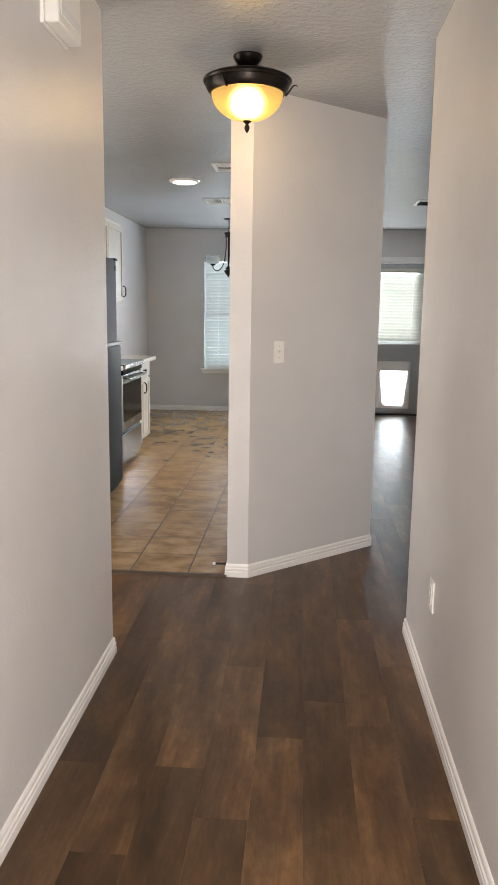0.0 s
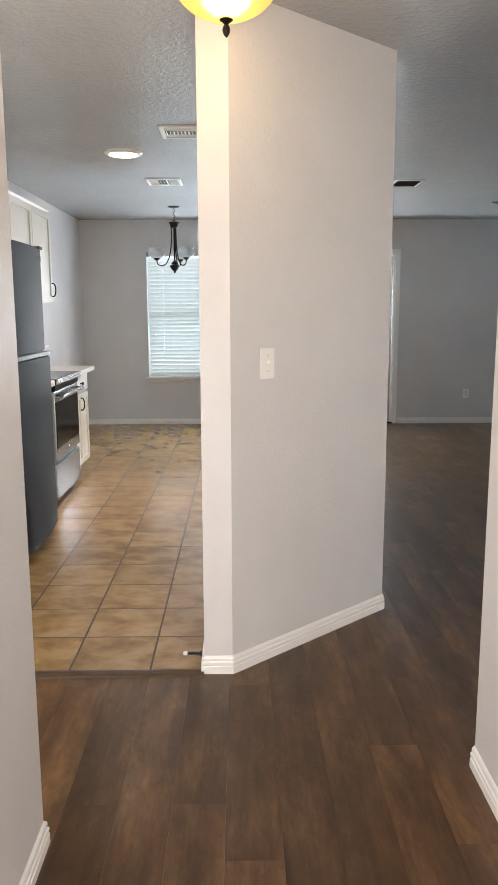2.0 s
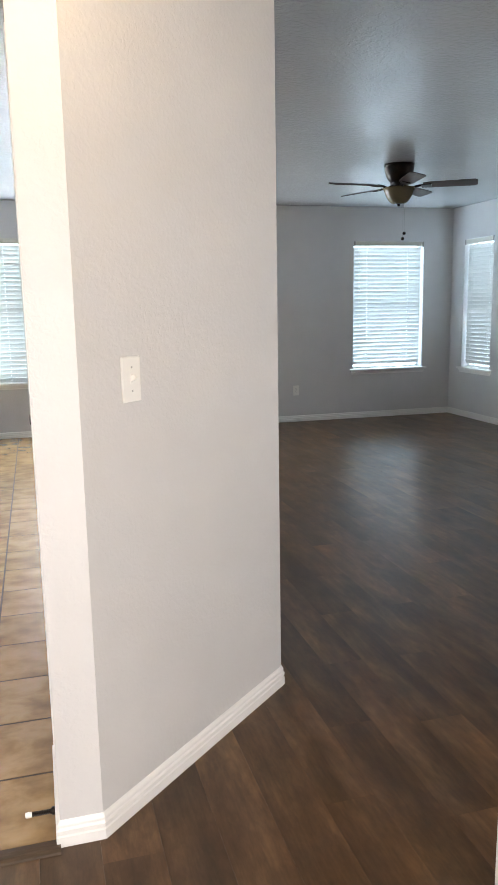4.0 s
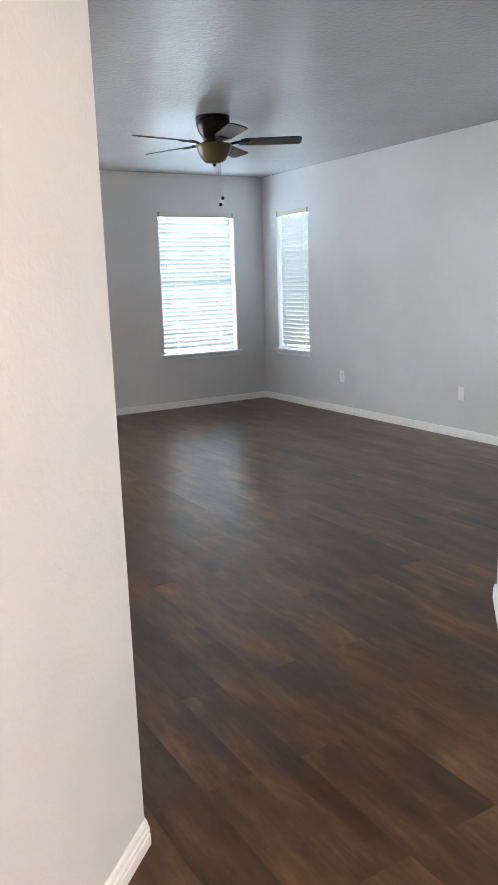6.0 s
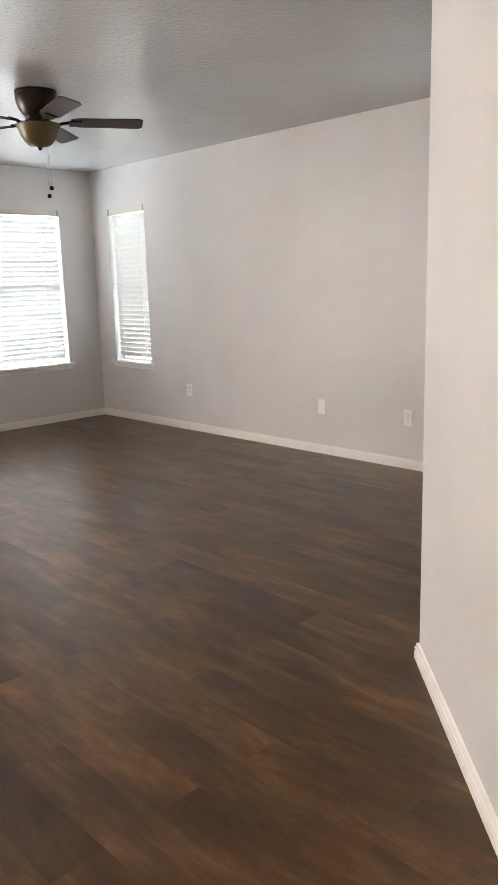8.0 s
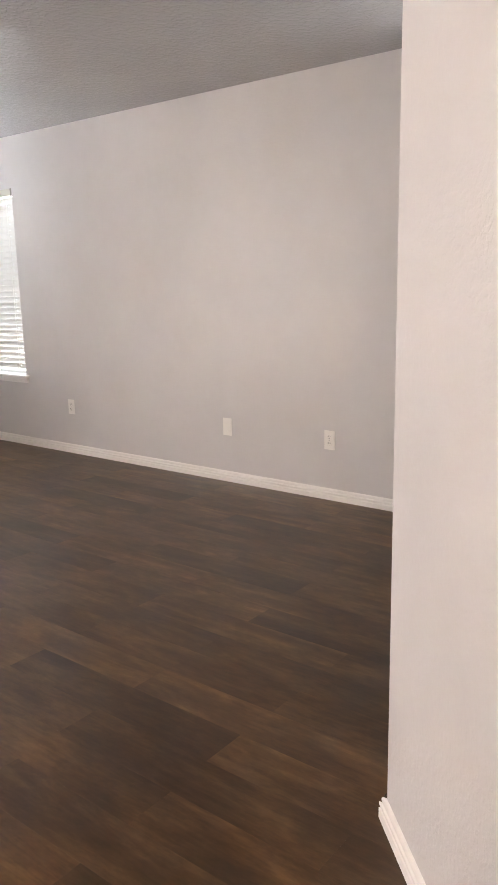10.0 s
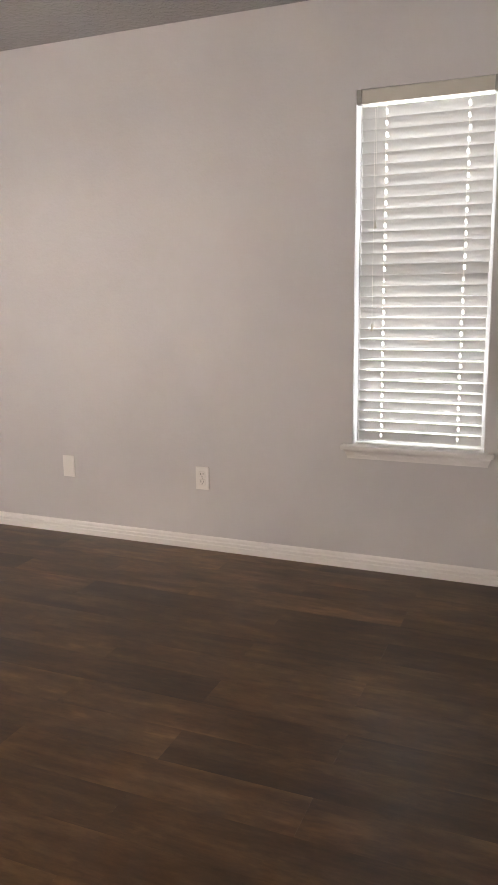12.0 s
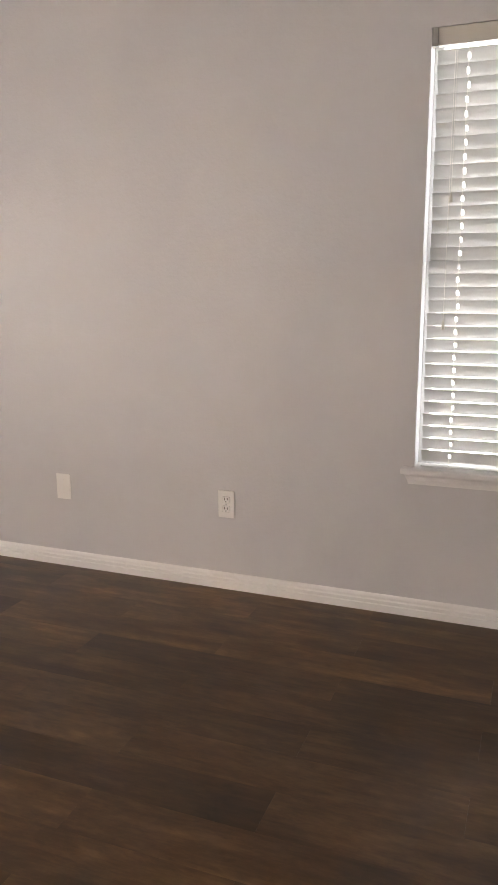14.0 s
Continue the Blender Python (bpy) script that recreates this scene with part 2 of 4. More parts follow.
def lathe(profile, seg=40, bm=None, centre=(0, 0, 0), closed=False):
    """Turns (radius, z) pairs round the z axis."""
    bm = bm or bmesh.new()
    rings = []
    for r, z in profile:
        if r < 1e-5:
            rings.append([bm.verts.new((centre[0], centre[1], centre[2] + z))])
        else:
            rings.append([bm.verts.new((centre[0] + r * math.cos(2 * math.pi * i / seg), centre[1] + r * math.sin(2 * math.pi * i / seg), centre[2] + z)) for i in range(seg)])
    pairs = list(zip(rings, rings[1:])) + ([(rings[-1], rings[0])] if closed else [])
    for a, b in pairs:
        for i in range(seg):
            j = (i + 1) % seg
            if len(a) == 1 and len(b) == 1:
                continue
            if len(a) == 1:
                bm.faces.new((a[0], b[i], b[j]))
            elif len(b) == 1:
                bm.faces.new((a[i], a[j], b[0]))
            else:
                bm.faces.new((a[i], a[j], b[j], b[i]))
    return bm


def tube(points, radius, seg=8, bm=None, taper=1.0):
    """A round bar along a polyline, capped at both ends."""
    bm = bm or bmesh.new()
    pts = [Vector(p) for p in points]
    rings = []
    up = Vector((0.13, 0.29, 0.95)).normalized()
    for i, p in enumerate(pts):
        d = (pts[min(i + 1, len(pts) - 1)] - pts[max(i - 1, 0)]).normalized()
        a = d.cross(up)
        if a.length < 0.05:
            a = d.cross(Vector((1, 0, 0)))
        a.normalize()
        b = d.cross(a).normalized()
        r = radius * (1 + (taper - 1) * i / max(1, len(pts) - 1))
        rings.append([bm.verts.new(p + r * (math.cos(2 * math.pi * k / seg) * a + math.sin(2 * math.pi * k / seg) * b)) for k in range(seg)])
    for a, b in zip(rings, rings[1:]):
        for k in range(seg):
            bm.faces.new((a[k], a[(k + 1) % seg], b[(k + 1) % seg], b[k]))
    bm.faces.new(rings[0][::-1])
    bm.faces.new(rings[-1])
    return bm


def curve_points(ctrl, steps=8):
    """A smooth line through control points."""
    out, c = [], [Vector(p) for p in ctrl]
    for i in range(len(c) - 1):
        p0, p1, p2, p3 = c[max(i - 1, 0)], c[i], c[i + 1], c[min(i + 2, len(c) - 1)]
        for s in range(steps):
            t = s / steps
            out.append(0.5 * (2 * p1 + (p2 - p0) * t + (2 * p0 - 5 * p1 + 4 * p2 - p3) * t * t + (3 * p1 - p0 - 3 * p2 + p3) * t ** 3))
    return out + [c[-1]]


def swept(profile, path, bm=None):
    """Sweeps (out, up) pairs along a plan polyline with mitred corners; out is to the right of the way."""
    bm = bm or bmesh.new()
    pts = [Vector((x, y)) for x, y in path]
    rings = []
    for i, p in enumerate(pts):
        d0 = (p - pts[i - 1]).normalized() if i else None
        d1 = (pts[i + 1] - p).normalized() if i < len(pts) - 1 else None
        n0 = Vector((d0.y, -d0.x)) if d0 else None
        n1 = Vector((d1.y, -d1.x)) if d1 else None
        if n0 and n1:
            m = (n0 + n1).normalized()
            m = m / max(0.3, m.dot(n0))
        else:
            m = n0 or n1
        rings.append([bm.verts.new((p.x + m.x * o, p.y + m.y * o, z)) for o, z in profile])
    k = len(profile)
    for a, b in zip(rings, rings[1:]):
        for i in range(k):
            bm.faces.new((a[i], a[(i + 1) % k], b[(i + 1) % k], b[i]))
    bm.faces.new(rings[0])
    bm.faces.new(rings[-1][::-1])
    return bm


# ---- large structure ----
H = 2.44
XL, XR, YB, YF = -2.10, 4.565, 9.45, -1.16      # kitchen left wall, living right wall, back wall, entry wall
HL, HR = -0.726, 0.503                        # the entry hall's two walls
OUT = 0.16                                    # outer walls' thickness
XI, YI = 2.256, 0.6                            # living room's inner return wall and front wall

GLASS_Y = 0.105                               # depth of the panes behind the room's face


def pierced(lo, hi, holes, axis, a, b):
    """A wall from lo to hi along one plan axis, between a and b across it, with holes (from, to, bottom, top)."""
    bm = bmesh.new()

    def piece(u0, u1, z0, z1):
        if u1 - u0 > 1e-4 and z1 - z0 > 1e-4:
            box((u0, a, z0) if axis == "x" else (a, u0, z0), (u1, b, z1) if axis == "x" else (b, u1, z1), bm=bm)
    at = lo
    for u0, u1, z0, z1 in sorted(holes):
        piece(at, u0, 0, H)
        piece(u0, u1, 0, z0)
        piece(u0, u1, z1, H)
        at = u1
    piece(at, hi, 0, H)
    return bm


KW = (-1.315, -0.400, 0.572, 2.070)
BD = (0.824, 1.668, 0.02, 2.045)
W1 = (3.285, 4.187, 0.568, 2.060)
W2 = (8.587, 9.175, 0.572, 2.060)
W3 = (4.336, 4.905, 0.570, 2.074)
# WM is an unseen window, added to brighten the living room.
WM = (-0.24, 0.64, 0.570, 2.060)
WK = (6.69, 7.56, 1.04, 2.04)
WC = (2.04, 2.86, 0.02, 2.04)                 # unseen opening added at the end of the side passage, for fill light


def wall(name, bm, label):
    return tagged(part(name, bm, WALL), label, "wall", kind="structure")


GREY = "light grey painted drywall with orange-peel texture"
wall("wall_back", pierced(XL - OUT, XR + OUT, [KW, WM, BD, W1], "x", YB, YB + OUT), GREY + ", pierced by two windows, an added third one and a door")
wall("wall_right", pierced(YI - OUT, YB, [W2, W3], "y", XR, XR + OUT), GREY + ", pierced by two narrow windows")
wall("wall_left", pierced(1.995, YB, [WC, WK], "y", XL - OUT, XL), GREY + " behind the kitchen units")
wall("wall_hall_left", prism([(HL, YF), (HL, 1.995), (XL - OUT, 1.995), (XL - OUT, 1.85), (HL - 0.12, 1.85), (HL - 0.12, YF)], 0, H), GREY + " with a square outer corner")
wall("wall_hall_right", prism([(HR, YF), (HR, 2.318), (XI, 4.062), (XI, YI), (XI - 0.12, YI), (XI - 0.12, 3.76), (HR + 0.12, 2.25), (HR + 0.12, YF)][::-1], 0, H), GREY + " that turns off at an angle into the living room")
wall("wall_front", pierced(XI, XR, [], "x", YI - OUT, YI), GREY + ", plain")
# The opening is unseen; its place and width are set to light the hall.
wall("wall_entry", pierced(HL - 0.12, HR + 0.12, [(-0.10, 0.42, 0.02, 2.05)], "x", YF - OUT, YF), GREY + " round an unseen entry opening added for light")

# pantry block that stands between hall, kitchen and living room, with a slanting face towards the hall
PX, PY, FX = -0.350, 2.946, -0.241
DX, DY = 0.453, 3.574
PD = (3.40, 4.25, 0.02, 2.04)
pantry = prism([(PX, PY), (FX, PY), (DX, DY), (DX, 4.75), (DX - 0.12, 4.75), (DX - 0.12, 3.70), (-0.26, 3.10), (PX + 0.11, 3.10), (PX + 0.11, PD[0]), (PX, PD[0])][::-1], 0, H)
box((PX, PD[0], PD[3]), (PX + 0.11, PD[1], H), bm=pantry)
box((PX, PD[1], 0), (PX + 0.11, 4.75, H), bm=pantry)
box((PX + 0.11, 4.64, 0), (DX - 0.12, 4.75, H), bm=pantry)
wall("wall_pantry", pantry, GREY + " with a narrow square end and a slanting face")

ceiling = box((XL - OUT, YF - OUT, H), (XR + OUT, YB + OUT, H + 0.12))
tagged(part("ceiling", ceiling, CEIL), "grey-white ceiling with trowelled knockdown texture, its tone darkened for shade", "ceiling", kind="structure")
roof = bmesh.new()
rx0, rx1, ry0, ry1, rz = XL - 0.6, XR + 0.6, YF - 0.6, YB + 0.6, H + 0.125
rv = [roof.verts.new(p) for p in ((rx0, ry0, rz), (rx1, ry0, rz), (rx1, ry1, rz), (rx0, ry1, rz), (1.29, ry0 + 3.3, rz + 1.7), (1.29, ry1 - 3.3, rz + 1.7))]
for f in ((0, 1, 4), (1, 2, 5, 4), (2, 3, 5), (3, 0, 4, 5), (3, 2, 1, 0)):
    roof.faces.new([rv[k] for k in f])
tagged(part("roof", roof, ROOFING), "grey shingled hip roof over the house", "roof", kind="structure")

ground = bmesh.new()
gv = [ground.verts.new(p) for p in ((-900, -900, -0.14), (900, -900, -0.14), (900, 900, -0.14), (-900, 900, -0.14))]
ground.faces.new(gv)
tagged(part("ground", ground, GROUND), "dry green lawn round the house", "ground", kind="structure")

slab = box((XL - OUT, YF - OUT, -0.13), (XR + OUT, YB + OUT, -0.012))
tagged(part("floor_slab", slab, SUBFLOOR), "dark floor slab under planks and tiles", "floor", kind="structure")

# baseboards
BASE = [(0.0, 0.0), (0.0120, 0.0), (0.0120, 0.028), (0.0085, 0.0315), (0.0085, 0.0345), (0.0115, 0.0375), (0.0115, 0.0455), (0.0075, 0.0485), (0.0060, 0.0515), (0.0080, 0.0540), (0.0080, 0.0600), (0.0060, 0.0655), (0.0030, 0.0690), (0.0, 0.0705)]


def baseboard(path):
    ob = part("baseboard", swept(BASE, path), TRIM)
    return tagged(ob, "white moulded wooden baseboard along the wall", "baseboard", kind="structure")


baseboard([(HL, YF), (HL, 1.995), (XL, 1.995)])
baseboard([(XI, YI), (XI, 4.062), (HR, 2.318), (HR, YF)])
baseboard([(PX, PD[0] - 0.06), (PX, PY), (FX, PY), (DX, DY), (DX, 4.75), (PX, 4.75), (PX, PD[1] + 0.06)])
baseboard([(BD[1] + 0.06, YB), (XR, YB), (XR, YI), (XI, YI)])
baseboard([(XL, 6.83), (XL, YB), (BD[0] - 0.06, YB)])
baseboard([(XL, 1.995), (XL, 4.08)])


# ---- windows and blinds ----
def window(name, m, w, z0, z1, label):
    """A vinyl window in its opening; x along the wall, y outwards, origin on the floor at the opening's middle."""
    top = thing(name, m, label, "window", kind="structure")
    h, y0, y1 = w / 2, 0.085, 0.135
    fr = bmesh.new()
    for lo, hi in (((-h, y0, z0), (-h + 0.035, y1, z1)), ((h - 0.035, y0, z0), (h, y1, z1)), ((-h + 0.035, y0, z0), (h - 0.035, y1, z0 + 0.04)), ((-h + 0.035, y0, z1 - 0.035), (h - 0.035, y1, z1))):
        box(lo, hi, 0.003, fr, 1)
    part("window_frame", fr, VINYL, top)
    mid = (z0 + z1) / 2
    part("meeting_rail", box((-h + 0.035, y0 - 0.004, mid - 0.02), (h - 0.035, y1 - 0.01, mid + 0.02), 0.003), VINYL, top)
    for a, b in ((z0 + 0.04, mid - 0.02), (mid + 0.02, z1 - 0.035)):
        p = part("pane", box((-h + 0.035, GLASS_Y, a), (h - 0.035, GLASS_Y + 0.005, b)), GLASS, top)
        p.visible_shadow = False
    # stool with rounded nose, and a stepped apron under it
    part("window_sill", box((-h - 0.045, -0.045, z0 - 0.004), (h + 0.045, 0.0, z0 + 0.018), 0.006), TRIM, top)
    part("sill_board", box((-h + 0.001, 0.0, z0 - 0.002), (h - 0.001, y0, z0 + 0.016), 0.001), TRIM, top)
    ap = bmesh.new()
    prof = [(0.0, z0 - 0.047), (0.008, z0 - 0.047), (0.010, z0 - 0.032), (0.015, z0 - 0.027), (0.017, z0 - 0.015), (0.026, z0 - 0.008), (0.026, z0 - 0.004), (0.0, z0 - 0.004)]
    ends = []
    for side in (-1, 1):
        ends.append([ap.verts.new((side * (h + 0.034 - 0.35 * (z0 - 0.004 - z)), -o, z)) for o, z in prof])
    k = len(prof)
    for i in range(k):
        ap.faces.new((ends[0][i], ends[0][(i + 1) % k], ends[1][(i + 1) % k], ends[1][i]))
    ap.faces.new(ends[0])
    ap.faces.new(ends[1][::-1])
    part("apron", ap, TRIM, top)
    return top


def slat_mesh(w, holes, open_share, mat, depth=0.050, crown=0.003, thick=0.0026):
    """A bowed slat with two route holes for the cords."""
    bm = bmesh.new()
    us = (-0.5, -0.32, -open_share, 0.0, open_share, 0.32, 0.5)
    xs = [-w / 2]
    for x in holes:
        xs += [x - 0.0045, x + 0.0045]
    xs.append(w / 2)

    def sheet(side):
        return [[bm.verts.new((x, u * depth, crown * (1 - 4 * u * u) + side * thick / 2)) for u in us] for x in xs]
    top, low = sheet(1), sheet(-1)
    nx, ny = len(xs) - 1, len(us) - 1
    solid = [[not (i % 2 == 1 and j in (2, 3)) for j in range(ny)] for i in range(nx)]

    def full(i, j):
        return 0 <= i < nx and 0 <= j < ny and solid[i][j]
    for i in range(nx):
        for j in range(ny):
            if not solid[i][j]:
                continue
            bm.faces.new((top[i][j], top[i + 1][j], top[i + 1][j + 1], top[i][j + 1]))
            bm.faces.new((low[i][j], low[i][j + 1], low[i + 1][j + 1], low[i + 1][j]))
            for (p, q, di, dj) in (((i, j), (i + 1, j), 0, -1), ((i + 1, j), (i + 1, j + 1), 1, 0), ((i + 1, j + 1), (i, j + 1), 0, 1), ((i, j + 1), (i, j), -1, 0)):
                if not full(i + di, j + dj):
                    bm.faces.new((top[p[0]][p[1]], low[p[0]][p[1]], low[q[0]][q[1]], top[q[0]][q[1]]))
    return mesh_of("slat", bm, mat)


def blind(m, w, z0, z1, tilt, label, y=0.045, pitch=0.0455, seed=1, bottom=-0.016, holes=0.05, mat=SLAT):
    """A faux-wood blind hung inside an opening: valance, tilted slats, ladder tapes, cords with tassels and a bottom rail."""
    rnd = random.Random(seed)
    top = thing("window_blind", m, label, "window blind", "blinds")
    h = w / 2
    part("head_rail", box((-h + 0.006, y - 0.02, z1 - 0.045), (h - 0.006, y + 0.025, z1 - 0.002), 0.002), BLINDRAIL, top)
    val = part("valance", box((-h + 0.003, y - 0.042, z1 - 0.056), (h - 0.003, y - 0.032, z1 - 0.001), 0.003), BLINDRAIL, top, "beige slightly bowed valance board")
    for x in (-h + 0.012, h - 0.012):
        part("valance_clip", box((x - 0.010, y - 0.046, z1 - 0.058), (x + 0.010, y - 0.020, z1 + 0.0), 0.002), CLIP, val, "smoky clear plastic clip")
    sw = w - 0.036
    me = slat_mesh(sw, (-h * 0.58, h * 0.59), holes, mat)
    z = z1 - 0.085
    while z > z0 + 0.062 + bottom:
        s = new("slat", me)
        s.parent = top
        s.matrix_basis = pose(rnd.uniform(-0.002, 0.002), y, z, -tilt + rnd.uniform(-0.9, 0.9), rnd.uniform(-0.08, 0.08), 0)
        z -= pitch
    part("bottom_rail", box((-sw / 2, y - 0.024, z0 + 0.022 + bottom), (sw / 2, y + 0.024, z0 + 0.036 + bottom), 0.004), SLAT, top)
    for x in (-h * 0.58, h * 0.59):
        tape = bmesh.new()
        for d in (-0.016, 0.016):
            tube([(x, y + d * 1.1, z1 - 0.05), (x, y + d * 1.1, z0 + 0.03 + bottom)], 0.0011, 5, tape)
        part("ladder_tape", tape, CORD, top)
        part("rail_button", lathe([(0, 0.0), (0.006, 0.001), (0.007, 0.004), (0, 0.006)], 12, None, (x, y - 0.018, z0 + 0.014 + bottom)), CORD, top)
    for x, drop in ((-h + 0.085, 0.52), (-h + 0.078, 0.95)):
        zt = z1 - drop
        c = part("pull_cord", tube([(x, y - 0.036, z1 - 0.05), (x, y - 0.036, zt)], 0.0010, 5), CORD, top)
        part("tassel", lathe([(0.0015, 0.0), (0.004, -0.006), (0.0065, -0.030), (0.0055, -0.034), (0, -0.034)], 10, None, (x, y - 0.036, zt)), BLINDRAIL, c)
    return top


def on_back(x0, x1):
    return pose((x0 + x1) / 2, YB, 0)


def on_right(y0, y1):
    return pose(XR, (y0 + y1) / 2, 0, 0, 0, -90)


window("window_1", on_back(*KW[:2]), KW[1] - KW[0], KW[2], KW[3], "white vinyl window with a painted sill in the dining nook")
window("window_2", on_back(*W1[:2]), W1[1] - W1[0], W1[2], W1[3], "white vinyl window with a painted sill")
window("window_3", on_right(*W2[:2]), W2[1] - W2[0], W2[2], W2[3], "narrow white vinyl window with a painted sill")
window("window_4", on_right(*W3[:2]), W3[1] - W3[0], W3[2], W3[3], "narrow white vinyl window with a painted sill")
window("window_5", pose(XL, (WK[0] + WK[1]) / 2, 0, 0, 0, 90), WK[1] - WK[0], WK[2], WK[3], "white vinyl window over the kitchen counter")
window("window_6_added", on_back(*WM[:2]), WM[1] - WM[0], WM[2], WM[3], "unseen bare white vinyl window, added for light beside the back door")
blind(pose(XL, (WK[0] + WK[1]) / 2, 0, 0, 0, 90), WK[1] - WK[0], WK[2], WK[3], 40, "white faux-wood blind, half open, over the kitchen counter", y=0.008, seed=6)
blind(on_back(*KW[:2]), KW[1] - KW[0], KW[2], KW[3], TILT_K, "white faux-wood blind, half closed, in the dining window", seed=1)
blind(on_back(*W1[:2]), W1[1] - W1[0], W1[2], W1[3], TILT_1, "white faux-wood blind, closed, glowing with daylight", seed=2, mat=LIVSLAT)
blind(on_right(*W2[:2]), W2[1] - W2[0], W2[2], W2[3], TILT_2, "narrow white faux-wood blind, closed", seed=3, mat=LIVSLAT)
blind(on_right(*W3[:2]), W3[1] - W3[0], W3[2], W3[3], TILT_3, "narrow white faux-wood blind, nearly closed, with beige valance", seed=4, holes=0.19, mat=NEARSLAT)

for nm, hole, wat in (("daylight_dining", KW, P_K), ("daylight_living", W1, P_1)):
    daylight(nm, ((hole[0] + hole[1]) / 2, YB + OUT + 0.02, (hole[2] + hole[3]) / 2), ((hole[0] + hole[1]) / 2, YB - 2, (hole[2] + hole[3]) / 2), hole[1] - hole[0] - 0.02, hole[3] - hole[2] - 0.02, wat, (0.60, 0.80, 1.0))
for nm, hole, wat in (("daylight_side", W2, P_2), ("daylight_near", W3, P_3)):
    daylight(nm, (XR + OUT + 0.02, (hole[0] + hole[1]) / 2, (hole[2] + hole[3]) / 2), (XR - 2, (hole[0] + hole[1]) / 2, (hole[2] + hole[3]) / 2), hole[1] - hole[0] - 0.02, hole[3] - hole[2] - 0.02, wat, (0.62, 0.81, 1.0))
daylight("daylight_kitchen", (XL - OUT - 0.02, (WK[0] + WK[1]) / 2, 1.54), (XL + 2, (WK[0] + WK[1]) / 2, 1.54), 0.84, 0.96, P_W, (0.58, 0.78, 1.0))
# Fill light in the added opening WC, for the angled hall wall.
daylight("added_passage_light", (XL - OUT - 0.02, 2.45, 1.03), (XL + 2, 2.45, 1.03), 0.80, 1.98, P_C, (1.0, 0.94, 0.88))
# Fill light in the added window WM.
daylight("added_middle_light", ((WM[0] + WM[1]) / 2, YB + OUT + 0.02, (WM[2] + WM[3]) / 2), ((WM[0] + WM[1]) / 2, YB - 2, (WM[2] + WM[3]) / 2), 0.86, 1.47, P_M, (0.84, 0.92, 1.0))
daylight("added_entry_light", (0.16, YF - OUT - 0.02, 1.05), (0.16, 5, 1.05), 0.50, 2.0, P_E, (1.0, 0.95, 0.90))
daylight("daylight_back_door", (1.246, YB + OUT + 0.03, 1.02), (1.246, 5, 1.02), 0.80, 1.98, P_D)


# ---- back door ----
def back_door():
    x0, x1, z0, z1 = BD
    d = thing("door_1", pose((x0 + x1) / 2, YB, 0), "grey painted back door with a blind-covered light and a pet flap", "door", kind="structure")
    h = (x1 - x0) / 2
    gx, gz = 0.290, (0.985, 1.915)              # glass light
    px, pz = (-0.170, 0.203), (0.125, 0.600)      # pet flap
    leaf = bmesh.new()
    y0, y1 = 0.035, 0.078
    L, R = -h + 0.032, h - 0.032
    for a, b, c, e in ((L, -gx, 0.022, z1 - 0.03), (gx, R, 0.022, z1 - 0.03), (-gx, gx, gz[1], z1 - 0.03), (-gx, gx, pz[1], gz[0]), (-gx, px[0], 0.022, pz[1]), (px[1], gx, 0.022, pz[1]), (px[0], px[1], 0.022, pz[0])):
        box((a, y0, c), (b, y1, e), bm=leaf)
    part("door_leaf", leaf, DOORPAINT, d)
    lf = bmesh.new()
    for lo, hi in (((-gx - 0.02, y0 - 0.012, gz[0] - 0.02), (-gx + 0.012, y0, gz[1] + 0.02)), ((gx - 0.012, y0 - 0.012, gz[0] - 0.02), (gx + 0.02, y0, gz[1] + 0.02)), ((-gx + 0.012, y0 - 0.012, gz[0] - 0.02), (gx - 0.012, y0, gz[0] + 0.012)), ((-gx + 0.012, y0 - 0.012, gz[1] - 0.012), (gx - 0.012, y0, gz[1] + 0.02))):
        box(lo, hi, 0.003, lf, 1)
    part("light_frame", lf, DOORPAINT, d)
    p = part("pane", box((-gx, 0.055, gz[0]), (gx, 0.060, gz[1])), GLASS, d)
    p.visible_shadow = False
    jb = bmesh.new()
    for lo, hi in (((-h, 0.0, z0), (-h + 0.03, 0.14, z1)), ((h - 0.03, 0.0, z0), (h, 0.14, z1)), ((-h + 0.03, 0.0, z1 - 0.028), (h - 0.03, 0.14, z1))):
        box(lo, hi, 0.002, jb, 1)
    part("door_jamb", jb, TRIM, d)
    cs = bmesh.new()
    for lo, hi in (((-h - 0.05, -0.016, 0), (-h + 0.012, -0.001, z1 - 0.012)), ((h - 0.012, -0.016, 0), (h + 0.05, -0.001, z1 - 0.012)), ((-h - 0.05, -0.016, z1 - 0.012), (h + 0.05, -0.001, z1 + 0.05))):
        box(lo, hi, 0.005, cs)
    part("door_casing", cs, TRIM, d)
    part("threshold", box((-h, -0.02, 0.001), (h, 0.15, 0.02), 0.006), BRONZE, d, "dark bronze threshold")
    for z in (0.25, 1.02, 1.80):
        part("hinge", tube([(R + 0.004, y0 - 0.006, z - 0.045), (R + 0.004, y0 - 0.006, z + 0.045)], 0.006, 8), NICKEL, d)
    kn = part("door_knob", lathe([(0, 0), (0.032, 0), (0.032, 0.006), (0.012, 0.010), (0.011, 0.035), (0.026, 0.046), (0.028, 0.058), (0.018, 0.068), (0, 0.070)], 20), BRONZE, d)
    kn.matrix_basis = pose(L + 0.07, y0, 0.95, 90)
    # pet door
    pf = bmesh.new()
    fx, fz = (-0.205, 0.236), (0.090, 0.730)
